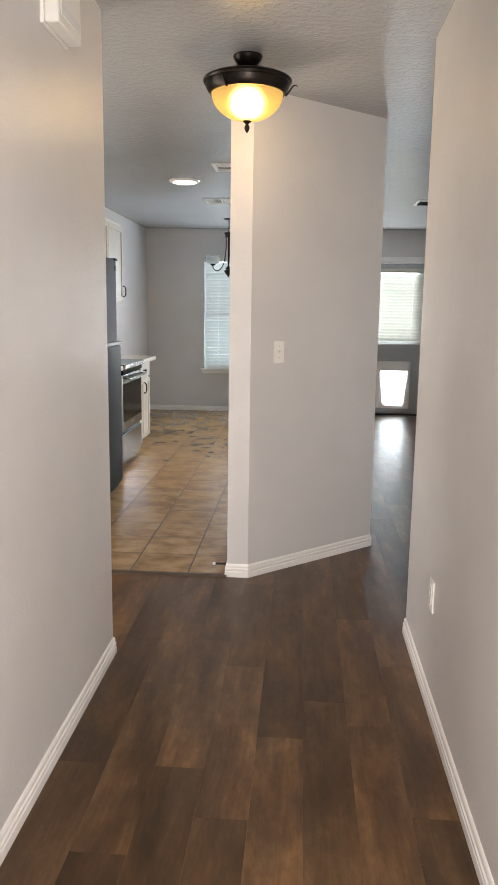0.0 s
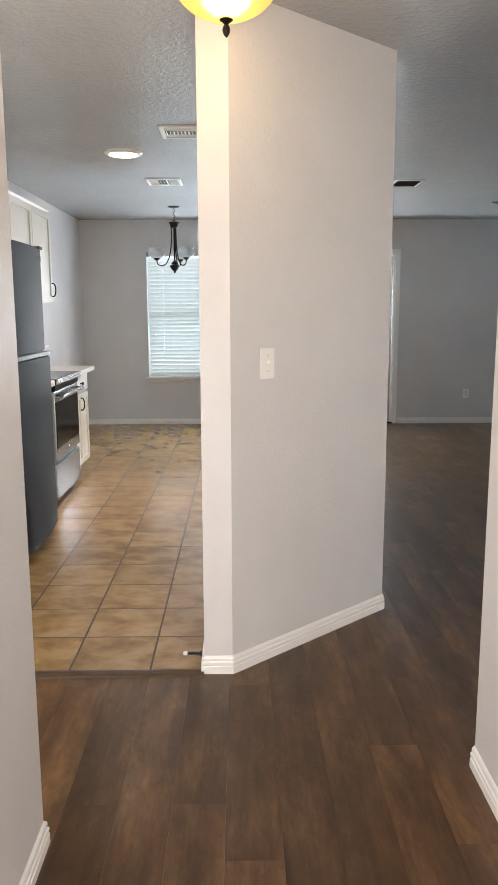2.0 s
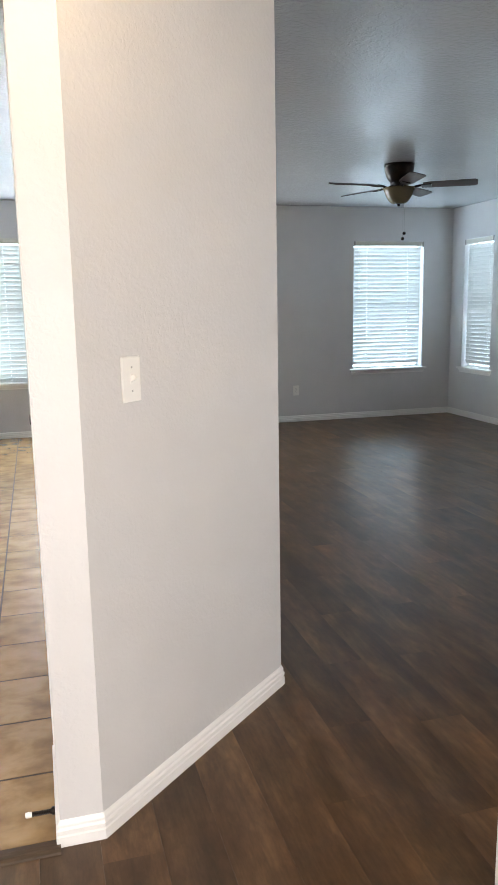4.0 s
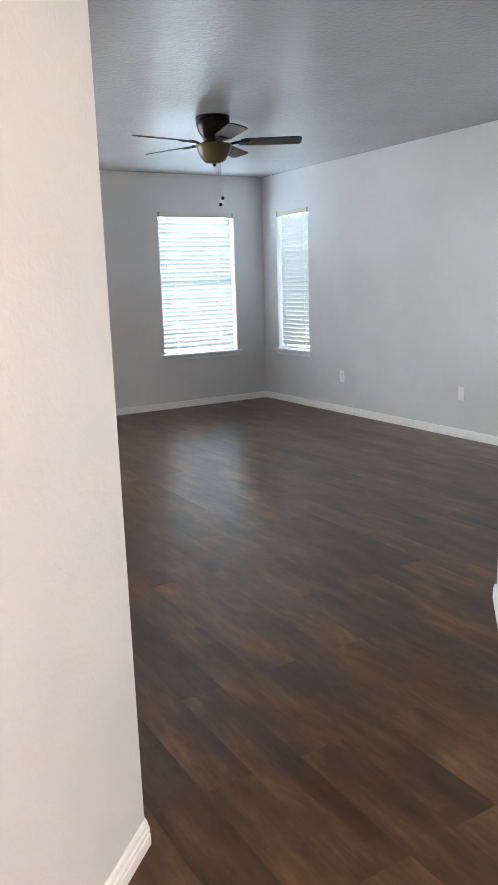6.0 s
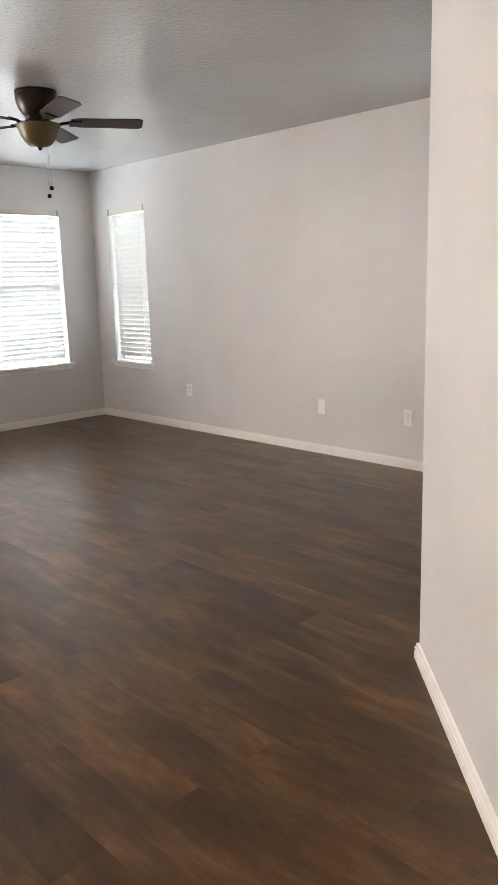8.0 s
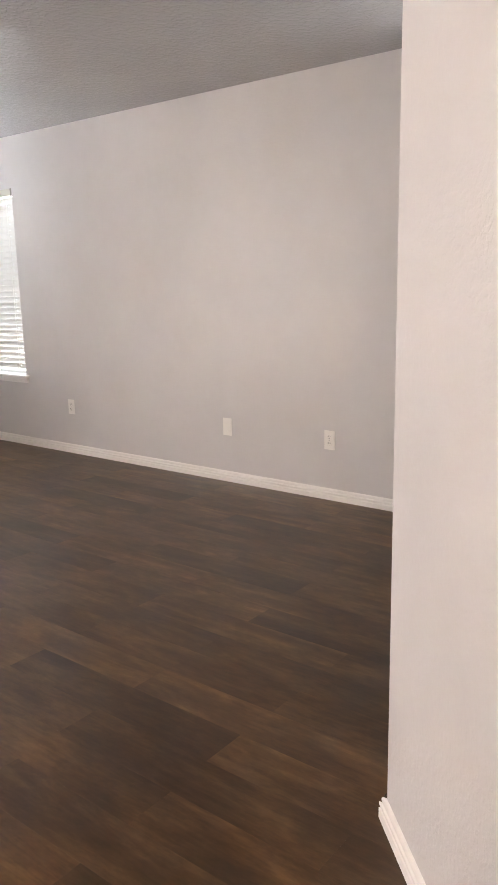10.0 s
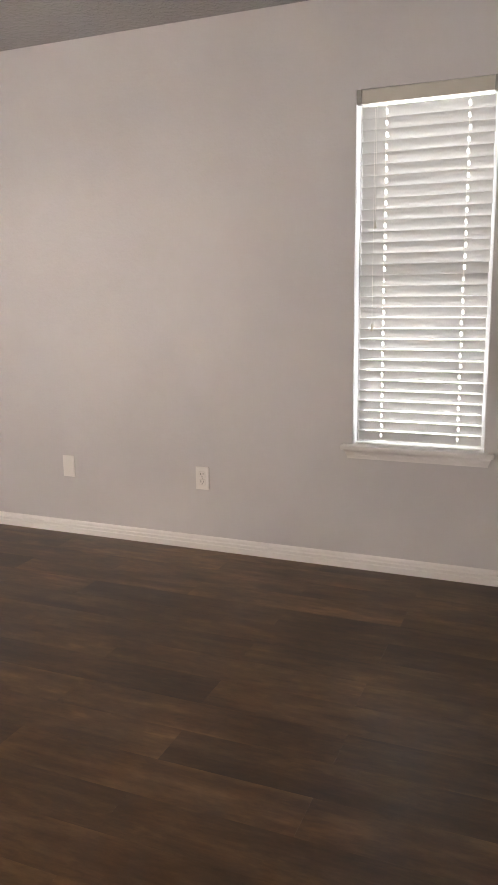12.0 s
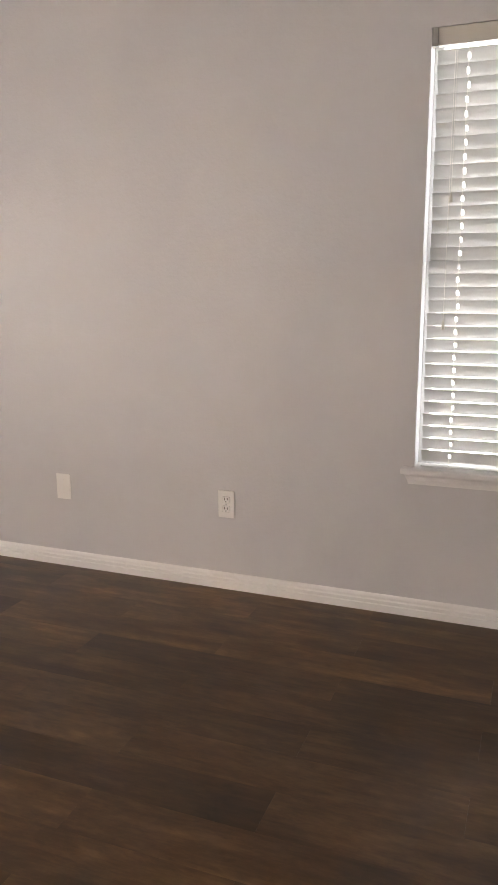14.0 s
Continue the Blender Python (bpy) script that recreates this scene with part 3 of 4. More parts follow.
    for lo, hi in (((fx[0], y0 - 0.022, fz[0]), (px[0], y0, fz[1])), ((px[1], y0 - 0.022, fz[0]), (fx[1], y0, fz[1])), ((px[0], y0 - 0.022, fz[0]), (px[1], y0, pz[0])), ((px[0], y0 - 0.022, 0.600), (px[1], y0, fz[1]))):
        box(lo, hi, 0.004, pf, 1)
    for gusset in ([(-0.170, 0.125), (-0.090, 0.125), (-0.117, 0.160), (-0.1702, 0.600)], [(0.203, 0.125), (0.2032, 0.600), (0.162, 0.160), (0.136, 0.125)], [(-0.090, 0.125), (0.136, 0.125), (0.139, 0.133), (-0.093, 0.133)]):
        a = [pf.verts.new((x, y0 - 0.014, z)) for x, z in gusset]
        b = [pf.verts.new((x, 0.060, z)) for x, z in gusset]
        pf.faces.new(a)
        pf.faces.new(b[::-1])
        for k in range(4):
            pf.faces.new((a[k], b[k], b[(k + 1) % 4], a[(k + 1) % 4]))
    frame_ob = part("pet_door_frame", pf, PLASTIC, d, "white plastic pet door frame")
    fl = bmesh.new()
    poly = [(-0.115, 0.160), (-0.092, 0.134), (0.138, 0.134), (0.160, 0.160), (0.200, 0.597), (-0.168, 0.597)]
    f0 = [fl.verts.new((x, 0.052, z)) for x, z in poly]
    f1 = [fl.verts.new((x, 0.056, z)) for x, z in poly]
    fl.faces.new(f0)
    fl.faces.new(f1[::-1])
    for i in range(len(poly)):
        fl.faces.new((f0[i], f0[(i + 1) % len(poly)], f1[(i + 1) % len(poly)], f1[i]))
    part("pet_flap", fl, FLAP, d, "translucent plastic pet flap, bright with daylight")
    for x in (fx[0] + 0.012, fx[1] - 0.012):
        for z in (fz[0] + 0.012, fz[1] - 0.012):
            s = part("screw", lathe([(0, 0.002), (0.004, 0.0015), (0.0045, 0), (0, 0)], 8), NICKEL, frame_ob)
            s.matrix_basis = pose(x, y0 - 0.022, z, 90)
    return d


back_door()
blind(pose(1.256, YB - 0.013, 0), 0.70, 0.955, 1.945, TILT_D, "white blind hung over the back door's light", y=-0.001, pitch=0.040, seed=5, bottom=-0.02, mat=DOORSLAT)


# ---- pantry door in the kitchen ----
def pantry_door():
    y0, y1, z0, z1 = PD
    d = thing("door_2", pose(PX, (y0 + y1) / 2, 0, 0, 0, 90), "closed grey-white pantry door with a dark knob", "door", kind="structure")
    h = (y1 - y0) / 2
    # local x runs along +y of the room, local y points into the wall's far side
    part("door_leaf", box((-h + 0.022, -0.080, 0.012), (h - 0.022, -0.044, z1 - 0.025), 0.002), TRIM, d)
    jb = bmesh.new()
    for lo, hi in (((-h, -0.11, 0), (-h + 0.019, 0, z1)), ((h - 0.019, -0.11, 0), (h, 0, z1)), ((-h + 0.019, -0.11, z1 - 0.02), (h - 0.019, 0, z1))):
        box(lo, hi, 0.001, jb, 1)
    part("door_jamb", jb, TRIM, d)
    cs = bmesh.new()
    for lo, hi in (((-h - 0.055, 0.001, 0), (-h + 0.008, 0.008, z1 - 0.008)), ((h - 0.008, 0.001, 0), (h + 0.055, 0.008, z1 - 0.008)), ((-h - 0.055, 0.001, z1 - 0.008), (h + 0.055, 0.008, z1 + 0.055))):
        box(lo, hi, 0.002, cs)
    part("door_casing", cs, TRIM, d)
    kn = part("door_knob", lathe([(0, 0), (0.031, 0), (0.031, 0.005), (0.012, 0.010), (0.011, 0.030), (0.024, 0.040), (0.028, 0.052), (0.020, 0.064), (0, 0.067)], 20), BRONZE, d, "oil-rubbed bronze knob", True)
    kn.matrix_basis = pose(h - 0.09, -0.044, 0.94, -90)
    for z in (0.22, 1.02, 1.82):
        part("hinge", tube([(-h + 0.020, -0.006, z - 0.045), (-h + 0.020, -0.006, z + 0.045)], 0.006, 8), NICKEL, d)
    return d


pantry_door()


def door_stop():
    d = thing("door_stop", pose(PX - 0.012, 3.04, 0.036, 0, -90, 0), "dark spring door stop with a white tip on the baseboard", "door stop")
    part("base", lathe([(0, 0), (0.011, 0), (0.011, 0.006), (0.006, 0.012), (0, 0.012)], 14), BRONZE, d)
    pts = [(0.0055 * math.cos(a * 0.9), 0.0055 * math.sin(a * 0.9), 0.010 + a * 0.00062) for a in range(84)]
    part("spring", tube(pts, 0.0018, 5), BRONZE, d)
    part("tip", lathe([(0, 0.060), (0.007, 0.060), (0.008, 0.066), (0.007, 0.076), (0, 0.078)], 14), PLASTIC, d, "white rubber tip")
    return d


door_stop()


# ---- wall plates ----
def plate(name, m, label, category, style):
    """Origin at the plate's middle on the wall's face; local -y points into the room."""
    t = thing(name, m, label, category, "wall plates")
    part("cover_plate", box((-0.036, -0.006, -0.058), (0.036, 0.0, 0.058), 0.004), PLASTIC, t)
    if style == "duplex":
        for z in (-0.0195, 0.0195):
            s = part("socket", box((-0.0165, -0.0085, z - 0.0140), (0.0165, -0.0045, z + 0.0140), 0.004), PLASTIC, t)
            sl = bmesh.new()
            for x, hh in ((-0.0065, 0.0050), (0.0065, 0.0042)):
                box((x - 0.0015, -0.0088, z + 0.003 - hh), (x + 0.0015, -0.0080, z + 0.003 + hh), bm=sl)
            box((-0.0022, -0.0088, z - 0.0105), (0.0022, -0.0080, z - 0.0065), bm=sl)
            part("slots", sl, DARK, s)
        part("screw", box((-0.0025, -0.0075, -0.0025), (0.0025, -0.0055, 0.0025), 0.0008), NICKEL, t)
    elif style == "switch":
        part("toggle_frame", box((-0.0060, -0.0072, -0.0125), (0.0060, -0.0055, 0.0125), 0.001), PLASTIC, t)
        tg = part("toggle", box((-0.0042, -0.016, -0.006), (0.0042, 0.0, 0.006), 0.0015), PLASTIC, t)
        tg.matrix_basis = pose(0, -0.005, 0.001, -24)
        for z in (-0.030, 0.030):
            part("screw", box((-0.0025, -0.0075, z - 0.0025), (0.0025, -0.0055, z + 0.0025), 0.0008), NICKEL, t)
    else:
        for z in (-0.030, 0.030):
            part("screw", box((-0.0025, -0.0075, z - 0.0025), (0.0025, -0.0055, z + 0.0025), 0.0008), PLASTIC, t)
    return t


plate("wall_outlet", pose(HR, 1.735, 0.405, 0, 0, -90), "white duplex outlet low on the hall wall", "outlet", "duplex")
plate("wall_outlet", pose(XR, 8.032, 0.372, 0, 0, -90), "white duplex outlet on the living room wall", "outlet", "duplex")
plate("wall_outlet", pose(XR, 5.659, 0.368, 0, 0, -90), "white duplex outlet on the living room wall", "outlet", "duplex")
plate("wall_outlet", pose(2.570, YB, 0.366), "white duplex outlet on the grey back wall", "outlet", "duplex")
plate("blank_plate", pose(XR, 6.447, 0.371, 0, 0, -90), "white blank cover plate on the living room wall", "wall plate", "blank")
slant = math.degrees(math.atan2(DY - PY, DX - FX))
plate("light_switch", pose(FX + 0.183 * math.cos(radians(slant)), PY + 0.183 * math.sin(radians(slant)), 1.184, 0, 0, slant), "white toggle light switch on the slanting wall", "light switch", "switch")


def chime():
    t = thing("door_chime", pose(HL, 1.41, 2.17), "white plastic door chime box high on the hall wall", "door chime")
    part("backplate", box((0.0, -0.075, 0.0), (0.010, 0.15, 0.24), 0.002), PLASTIC, t)
    part("cover", box((0.010, -0.070, 0.004), (0.052, 0.145, 0.236), 0.008, seg=3), PLASTIC, t)
    part("grille", box((0.0515, -0.05, 0.03), (0.0545, 0.125, 0.06), 0.001), VINYL, t)
    return t


chime()


# ---- hall ceiling lamp ----
def hall_lamp():
    t = thing("ceiling_lamp", pose(-0.240, 2.50, 0), "semi-flush bronze ceiling lamp with a glowing amber bowl", "ceiling lamp")
    part("canopy", lathe([(0, H - 0.001), (0.060, H - 0.001), (0.062, H - 0.006), (0.055, H - 0.022), (0.040, H - 0.040), (0.030, H - 0.046), (0, H - 0.046)], 40), BRONZE, t, "", True)
    for k in range(3):
        a = 2 * math.pi * k / 3 + 0.4
        x, y = 0.024 * math.cos(a), 0.024 * math.sin(a)
        part("stem", tube([(x, y, H - 0.044), (x, y, 2.352)], 0.0065, 10), BRONZE, t, "", True)
    part("pan", lathe([(0, 2.372), (0.030, 2.372), (0.11, 2.366), (0.168, 2.352), (0.184, 2.344), (0.187, 2.336), (0.183, 2.328), (0.177, 2.326), (0.172, 2.308), (0.164, 2.294), (0.158, 2.288), (0.150, 2.288), (0.150, 2.298), (0.165, 2.325), (0.11, 2.350), (0, 2.354)], 56), BRONZE, t, "", True)
    prof = [(0.151 * math.cos(s), 2.292 - 0.112 * math.sin(s)) for s in [math.pi / 2 * k / 14 for k in range(14)]] + [(0.008, 2.180)]
    inner = [(max(0.006, r - 0.004), z + 0.004) for r, z in prof[::-1]]
    bowl = part("bowl", lathe(prof + inner, 56, closed=True), AMBER, t, "amber glass bowl", True)
    bowl.visible_shadow = False
    part("finial", lathe([(0, 2.190), (0.012, 2.190), (0.018, 2.184), (0.019, 2.179), (0.010, 2.173), (0.006, 2.168), (0.010, 2.162), (0.0115, 2.154), (0.009, 2.144), (0.003, 2.136), (0, 2.134)], 20), BRONZE, t, "", True)
    for k in range(3):
        a = 2 * math.pi * k / 3 + 0.05
        ca, sa = math.cos(a), math.sin(a)
        pts = curve_points([(r * ca, r * sa, z) for r, z in ((0.160, 2.283), (0.172, 2.296), (0.184, 2.312), (0.192, 2.322), (0.203, 2.324), (0.210, 2.318))], 5)
        part("clip_leaf", tube(pts, 0.005, 8, None, 0.35), BRONZE, t, "", True)
    return t


hall_lamp()
bulb = new("hall_bulb", bpy.data.lights.new("hall_bulb", "POINT"))
bulb.data.energy, bulb.data.color, bulb.data.shadow_soft_size = P_HALL, (1.0, 0.76, 0.47), 0.10
bulb.location = (-0.240, 2.50, 2.232)


# ---- ceiling fan ----
def ceiling_fan():
    t = thing("ceiling_fan", pose(2.550, 6.875, 0), "five-blade flush ceiling fan in dark bronze with a tea-coloured glass bowl", "ceiling fan")
    part("motor_housing", lathe([(0, H - 0.001), (0.118, H - 0.001), (0.120, H - 0.012), (0.114, H - 0.020), (0.118, H - 0.028), (0.114, H - 0.060), (0.100, H - 0.100), (0.082, H - 0.128), (0.070, H - 0.140), (0.068, H - 0.160), (0.060, H - 0.180), (0, H - 0.180)], 48), BRONZE, t, "", True)
    prof = [(0.060, 2.262), (0.096, 2.262), (0.126, 2.260), (0.130, 2.256), (0.119, 2.246), (0.111, 2.222), (0.098, 2.190), (0.080, 2.162), (0.060, 2.144), (0.030, 2.137), (0.0, 2.136)]
    part("glass_bowl", lathe(prof, 48), FANGLASS, t, "tea-coloured ribbed glass bowl", True)
    part("finial", lathe([(0, 2.142), (0.032, 2.142), (0.034, 2.137), (0.014, 2.133), (0.010, 2.128), (0.012, 2.124), (0.008, 2.118), (0, 2.116)], 20), BRONZE, t, "", True)
    bl = bmesh.new()
    r0, r1, n = 0.190, 0.605, 20
    edge = []
    for i in range(n + 1):
        u = i / n
        wdt = 0.054 + 0.009 * u
        if u > 0.94:
            wdt -= 0.020 * (1 - math.sqrt(max(0.0, 1 - ((u - 0.94) / 0.06) ** 2)))
        if u < 0.06:
            wdt *= 0.82
        edge.append((r0 + (r1 - r0) * u, wdt))
    outline = [(x, w) for x, w in edge] + [(x, -w) for x, w in edge[::-1]]
    lo = [bl.verts.new((x, y, -0.003)) for x, y in outline]
    hi = [bl.verts.new((x, y, 0.003)) for x, y in outline]
    bl.faces.new(lo[::-1])
    bl.faces.new(hi)
    for i in range(len(outline)):
        j = (i + 1) % len(outline)
        bl.faces.new((lo[i], lo[j], hi[j], hi[i]))
    blade_me = mesh_of("blade", bl, BLADE)
    ir = bmesh.new()
    tube(curve_points([(0.062, 0, 0.0), (0.10, 0.0, -0.018), (0.14, 0.0, -0.006), (0.19, 0, 0.0)], 5), 0.011, 8, ir, 0.8)
    box((0.175, -0.034, -0.011), (0.255, 0.034, -0.0035), 0.003, ir)
    iron_me = mesh_of("blade_iron", ir, BRONZE)
    for k in range(5):
        a = -31.4 + 72 * k
        iron = new("blade_iron", iron_me)
        iron.parent = t
        iron.matrix_basis = pose(0, 0, 2.272, 0, 0, a) @ pose(0, 0, 0, -13, 0, 0)
        b = new("blade", blade_me)
        b.parent = iron
        tagged(b, "dark walnut fan blade")
    for x, y, z in ((0.030, -0.045, 1.905), (0.050, 0.020, 1.868)):
        ch = part("pull_chain", tube([(x, y, 2.155), (x, y, z + 0.012)], 0.0013, 5), NICKEL, t)
        part("chain_ball", lathe([(0, 0.014), (0.009, 0.011), (0.014, 0.0), (0.010, -0.010), (0, -0.014)], 14, None, (x, y, z)), BRONZE, ch, "", True)
    return t


ceiling_fan()


# ---- dining chandelier ----
def chandelier():
    t = thing("chandelier", pose(-0.880, 8.30, 0), "small dark bronze chandelier with three white bell shades", "chandelier")
    part("canopy", lathe([(0, H - 0.001), (0.062, H - 0.001), (0.063, H - 0.008), (0.050, H - 0.016), (0.016, H - 0.024), (0, H - 0.024)], 28), BRONZE, t, "", True)
    for k in range(4):
        z = H - 0.030 - 0.028 * k
        ring = [(0.008 * math.cos(a), 0.0, z - 0.012 + 0.016 * math.sin(a)) for a in [2 * math.pi * i / 12 for i in range(13)]]
        if k % 2:
            ring = [(0, x, zz) for x, _, zz in ring]
        part("chain_link", tube(ring, 0.0022, 6), BRONZE, t)
    part("collar", lathe([(0, 2.305), (0.008, 2.305), (0.010, 2.295), (0.030, 2.288), (0.054, 2.280), (0.056, 2.272), (0.044, 2.262), (0.040, 2.235), (0.034, 2.225), (0, 2.225)], 28), BRONZE, t, "", True)
    part("column", lathe([(0, 2.23), (0.008, 2.23), (0.008, 1.90), (0.018, 1.888), (0.034, 1.876), (0.036, 1.868), (0.024, 1.858), (0.050, 1.846), (0.054, 1.836), (0.042, 1.822), (0.030, 1.800), (0.012, 1.790), (0.014, 1.782), (0.008, 1.770), (0, 1.766)], 28), BRONZE, t, "", True)
    for k in range(3):
        a = 2 * math.pi * k / 3 + 0.26 + math.pi / 3
        ca, sa = math.cos(a), math.sin(a)
        arm = curve_points([(r * ca, r * sa, z) for r, z in ((0.030, 2.240), (0.030, 2.10), (0.050, 1.95), (0.090, 1.865), (0.140, 1.842), (0.178, 1.862), (0.186, 1.900))], 6)
        am = part("arm", tube(arm, 0.0062, 8), BRONZE, t, "", True)
        c = (0.186 * ca, 0.186 * sa, 0)
        part("cup", lathe([(0, 1.893), (0.012, 1.895), (0.030, 1.908), (0.036, 1.918), (0.034, 1.922), (0, 1.922)], 20, None, c), BRONZE, am, "", True)
        bm = bmesh.new()
        prof = [(0.030, 1.918), (0.060, 1.926), (0.082, 1.945), (0.090, 1.968), (0.084, 1.990), (0.078, 2.004), (0.086, 2.022)]
        prof += [(r - 0.004, z) for r, z in prof[::-1]]
        lathe(prof, 36, bm, c, True)
        for v in bm.verts:
            up = max(0.0, (v.co.z - 1.995) / 0.037)
            v.co.z += 0.007 * up * math.cos(6 * math.atan2(v.co.y - c[1], v.co.x - c[0]))
        part("bell_shade", bm, MILK, am, "frosted white glass bell shade", True)
    return t


chandelier()


# ---- kitchen and living ceiling fittings ----
def disc_light():
    t = thing("disc_light", pose(-0.988, 5.600, 0), "round flat white ceiling light, switched on", "ceiling light")
    part("trim_ring", lathe([(0.094, H - 0.001), (0.128, H - 0.001), (0.130, H - 0.006), (0.122, H - 0.016), (0.108, H - 0.022), (0.094, H - 0.020)], 48, closed=True), PLASTIC, t, "", True)
    part("diffuser", lathe([(0, H - 0.004), (0.0935, H - 0.004), (0.0935, H - 0.018), (0.07, H - 0.024), (0, H - 0.026)], 48), LED, t, "glowing white diffuser", True)
    return t


disc_light()
disc = new("disc_glow", bpy.data.lights.new("disc_glow", "AREA"))
disc.data.shape, disc.data.size, disc.data.energy, disc.data.color = "DISK", 0.17, P_LED, (1.0, 0.84, 0.62)
disc.data.spread = radians(105)
disc.matrix_world = look((-0.988, 5.600, H - 0.030), (-0.988, 5.600001, 0))


def vent(m, w, d, label, sections, blade=PLASTIC):
    t = thing("ceiling_vent", m, label, "ceiling vent", "ceiling vents")
    b = 0.028
    fr = bmesh.new()
    for lo, hi in (((-w / 2, -d / 2), (w / 2, -d / 2 + b)), ((-w / 2, d / 2 - b), (w / 2, d / 2)), ((-w / 2, -d / 2 + b), (-w / 2 + b, d / 2 - b)), ((w / 2 - b, -d / 2 + b), (w / 2, d / 2 - b))):
        box((*lo, -0.009), (*hi, -0.001), 0.003, fr, 1)
    part("vent_frame", fr, PLASTIC, t)
    # No duct is built: a dark sheet gives the shade between the louvres.
    part("vent_shade_sheet", box((-w / 2 + b, -d / 2 + b, -0.0024), (w / 2 - b, d / 2 - b, -0.0012)), DARK, t, "dark sheet for the shade in the duct opening")
    for (x0, x1, y0, y1, way) in sections:
        ln = (y1 - y0) if way == "y" else (x1 - x0)
        sl = bmesh.new()
        if way == "y":
            box((-0.0012, -ln / 2, -0.005), (0.0012, ln / 2, 0.005), bm=sl)
        else:
            box((-ln / 2, -0.0012, -0.005), (ln / 2, 0.0012, 0.005), bm=sl)
        me = mesh_of("louvre", sl, blade)
        span = (x1 - x0) if way == "y" else (y1 - y0)
        n = max(3, int(span / 0.021))
        for i in range(n):
            u = (i + 0.5) / n * span
            s = new("louvre", me)
            s.parent = t
            tilt = 35 if u > span / 2 else -35
            s.matrix_basis = pose(x0 + u, (y0 + y1) / 2, -0.0085, 0, tilt, 0) if way == "y" else pose((x0 + x1) / 2, y0 + u, -0.0085, -tilt, 0, 0)
    return t


vent(pose(-0.549, 5.004, H), 0.255, 0.320, "white supply vent with louvres in the kitchen ceiling", [(-0.099, 0.099, -0.132, -0.052, "x"), (-0.099, 0.099, -0.048, 0.048, "y"), (-0.099, 0.099, 0.052, 0.132, "x")])
vent(pose(-0.826, 6.785, H), 0.288, 0.315, "white three-section vent in the dining ceiling", [(-0.116, -0.044, -0.129, 0.129, "x"), (-0.040, 0.040, -0.129, 0.129, "y"), (0.044, 0.116, -0.129, 0.129, "x")])
vent(pose(1.205, 6.86, H), 0.245, 0.325, "white supply vent with dark louvres in the living room ceiling", [(-0.094, 0.094, -0.134, -0.004, "x"), (-0.094, 0.094, 0.004, 0.134, "x")], DARK)


# ---- kitchen units ----
def fridge():
    t = thing("refrigerator", pose(-1.996, 4.44, 0), "tall dark stainless top-freezer refrigerator", "refrigerator")
    part("body", box((0.0, -0.395, 0.03), (0.575, 0.395, 1.733), 0.008), FRIDGE, t)
    for z0, z1, nm, dx in ((0.075, 1.118, "door", 0.0), (1.150, 1.743, "freezer_door", -0.028)):
        bm = bmesh.new()
        n, ring = 8, []
        for i in range(n + 1):
            u = -1 + 2 * i / n
            ring.append((0.635 + dx + 0.022 * (1 - u * u), 0.398 * u))
        pl = [(0.580, -0.398)] + ring + [(0.580, 0.398)]
        prism(pl, z0, z1, bm)
        bmesh.ops.bevel(bm, geom=[e for e in bm.edges if abs(e.verts[0].co.z - e.verts[1].co.z) < 1e-5], offset=0.006, segments=2, affect="EDGES")
        part(nm, bm, FRIDGE, t, "", True)
    part("grip_strip", box((0.575, -0.39, 1.122), (0.648, 0.39, 1.146), 0.004), DULLSTEEL, t, "dull metal grip strip")
    part("hinge_cap", box((0.52, 0.30, 1.735), (0.63, 0.37, 1.753), 0.004), DARK, t)
    part("badge", box((0.600, 0.335, 1.665), (0.618, 0.365, 1.70), 0.001), DARK, t)
    part("kick_grille", box((0.50, -0.385, 0.008), (0.575, 0.385, 0.06), 0.003), DARK, t)
    for y in (-0.33, 0.33):
        part("foot", tube([(0.54, y, 0.0), (0.54, y, 0.03)], 0.018, 10), DARK, t)
    return t


fridge()


def shaker_door(name, parent, x, y0, y1, z0, z1, panels=1):
    """A framed door whose face looks along +x."""
    bm = box((x, y0, z0), (x + 0.008, y1, z1))
    f, n = 0.045, panels
    w = (y1 - y0 - f * (n + 1)) / n
    for k in range(n + 1):
        a = y0 + k * (w + f)
        box((x + 0.008, a, z0), (x + 0.019, a + f, z1), 0.002, bm, 1)
    for k in range(n):
        a = y0 + f + k * (w + f)
        box((x + 0.008, a, z0), (x + 0.019, a + w, z0 + f), 0.002, bm, 1)
        box((x + 0.008, a, z1 - f), (x + 0.019, a + w, z1), 0.002, bm, 1)
    return part(name, bm, CABINET, parent)


def pull(parent, x, y, z, vertical=True, size=0.05):
    pts = [(x, 0, -size), (x + 0.018, 0, -size * 0.96), (x + 0.028, 0, -size * 0.5), (x + 0.030, 0, 0), (x + 0.028, 0, size * 0.5), (x + 0.018, 0, size * 0.96), (x, 0, size)]
    if not vertical:
        pts = [(a, c, b) for a, b, c in pts]
    pts = [(a, b + y, c + z) for a, b, c in pts]
    return part("handle", tube(curve_points(pts, 4), 0.0055, 8), BRONZE, parent, "dark bronze arched pull", True)


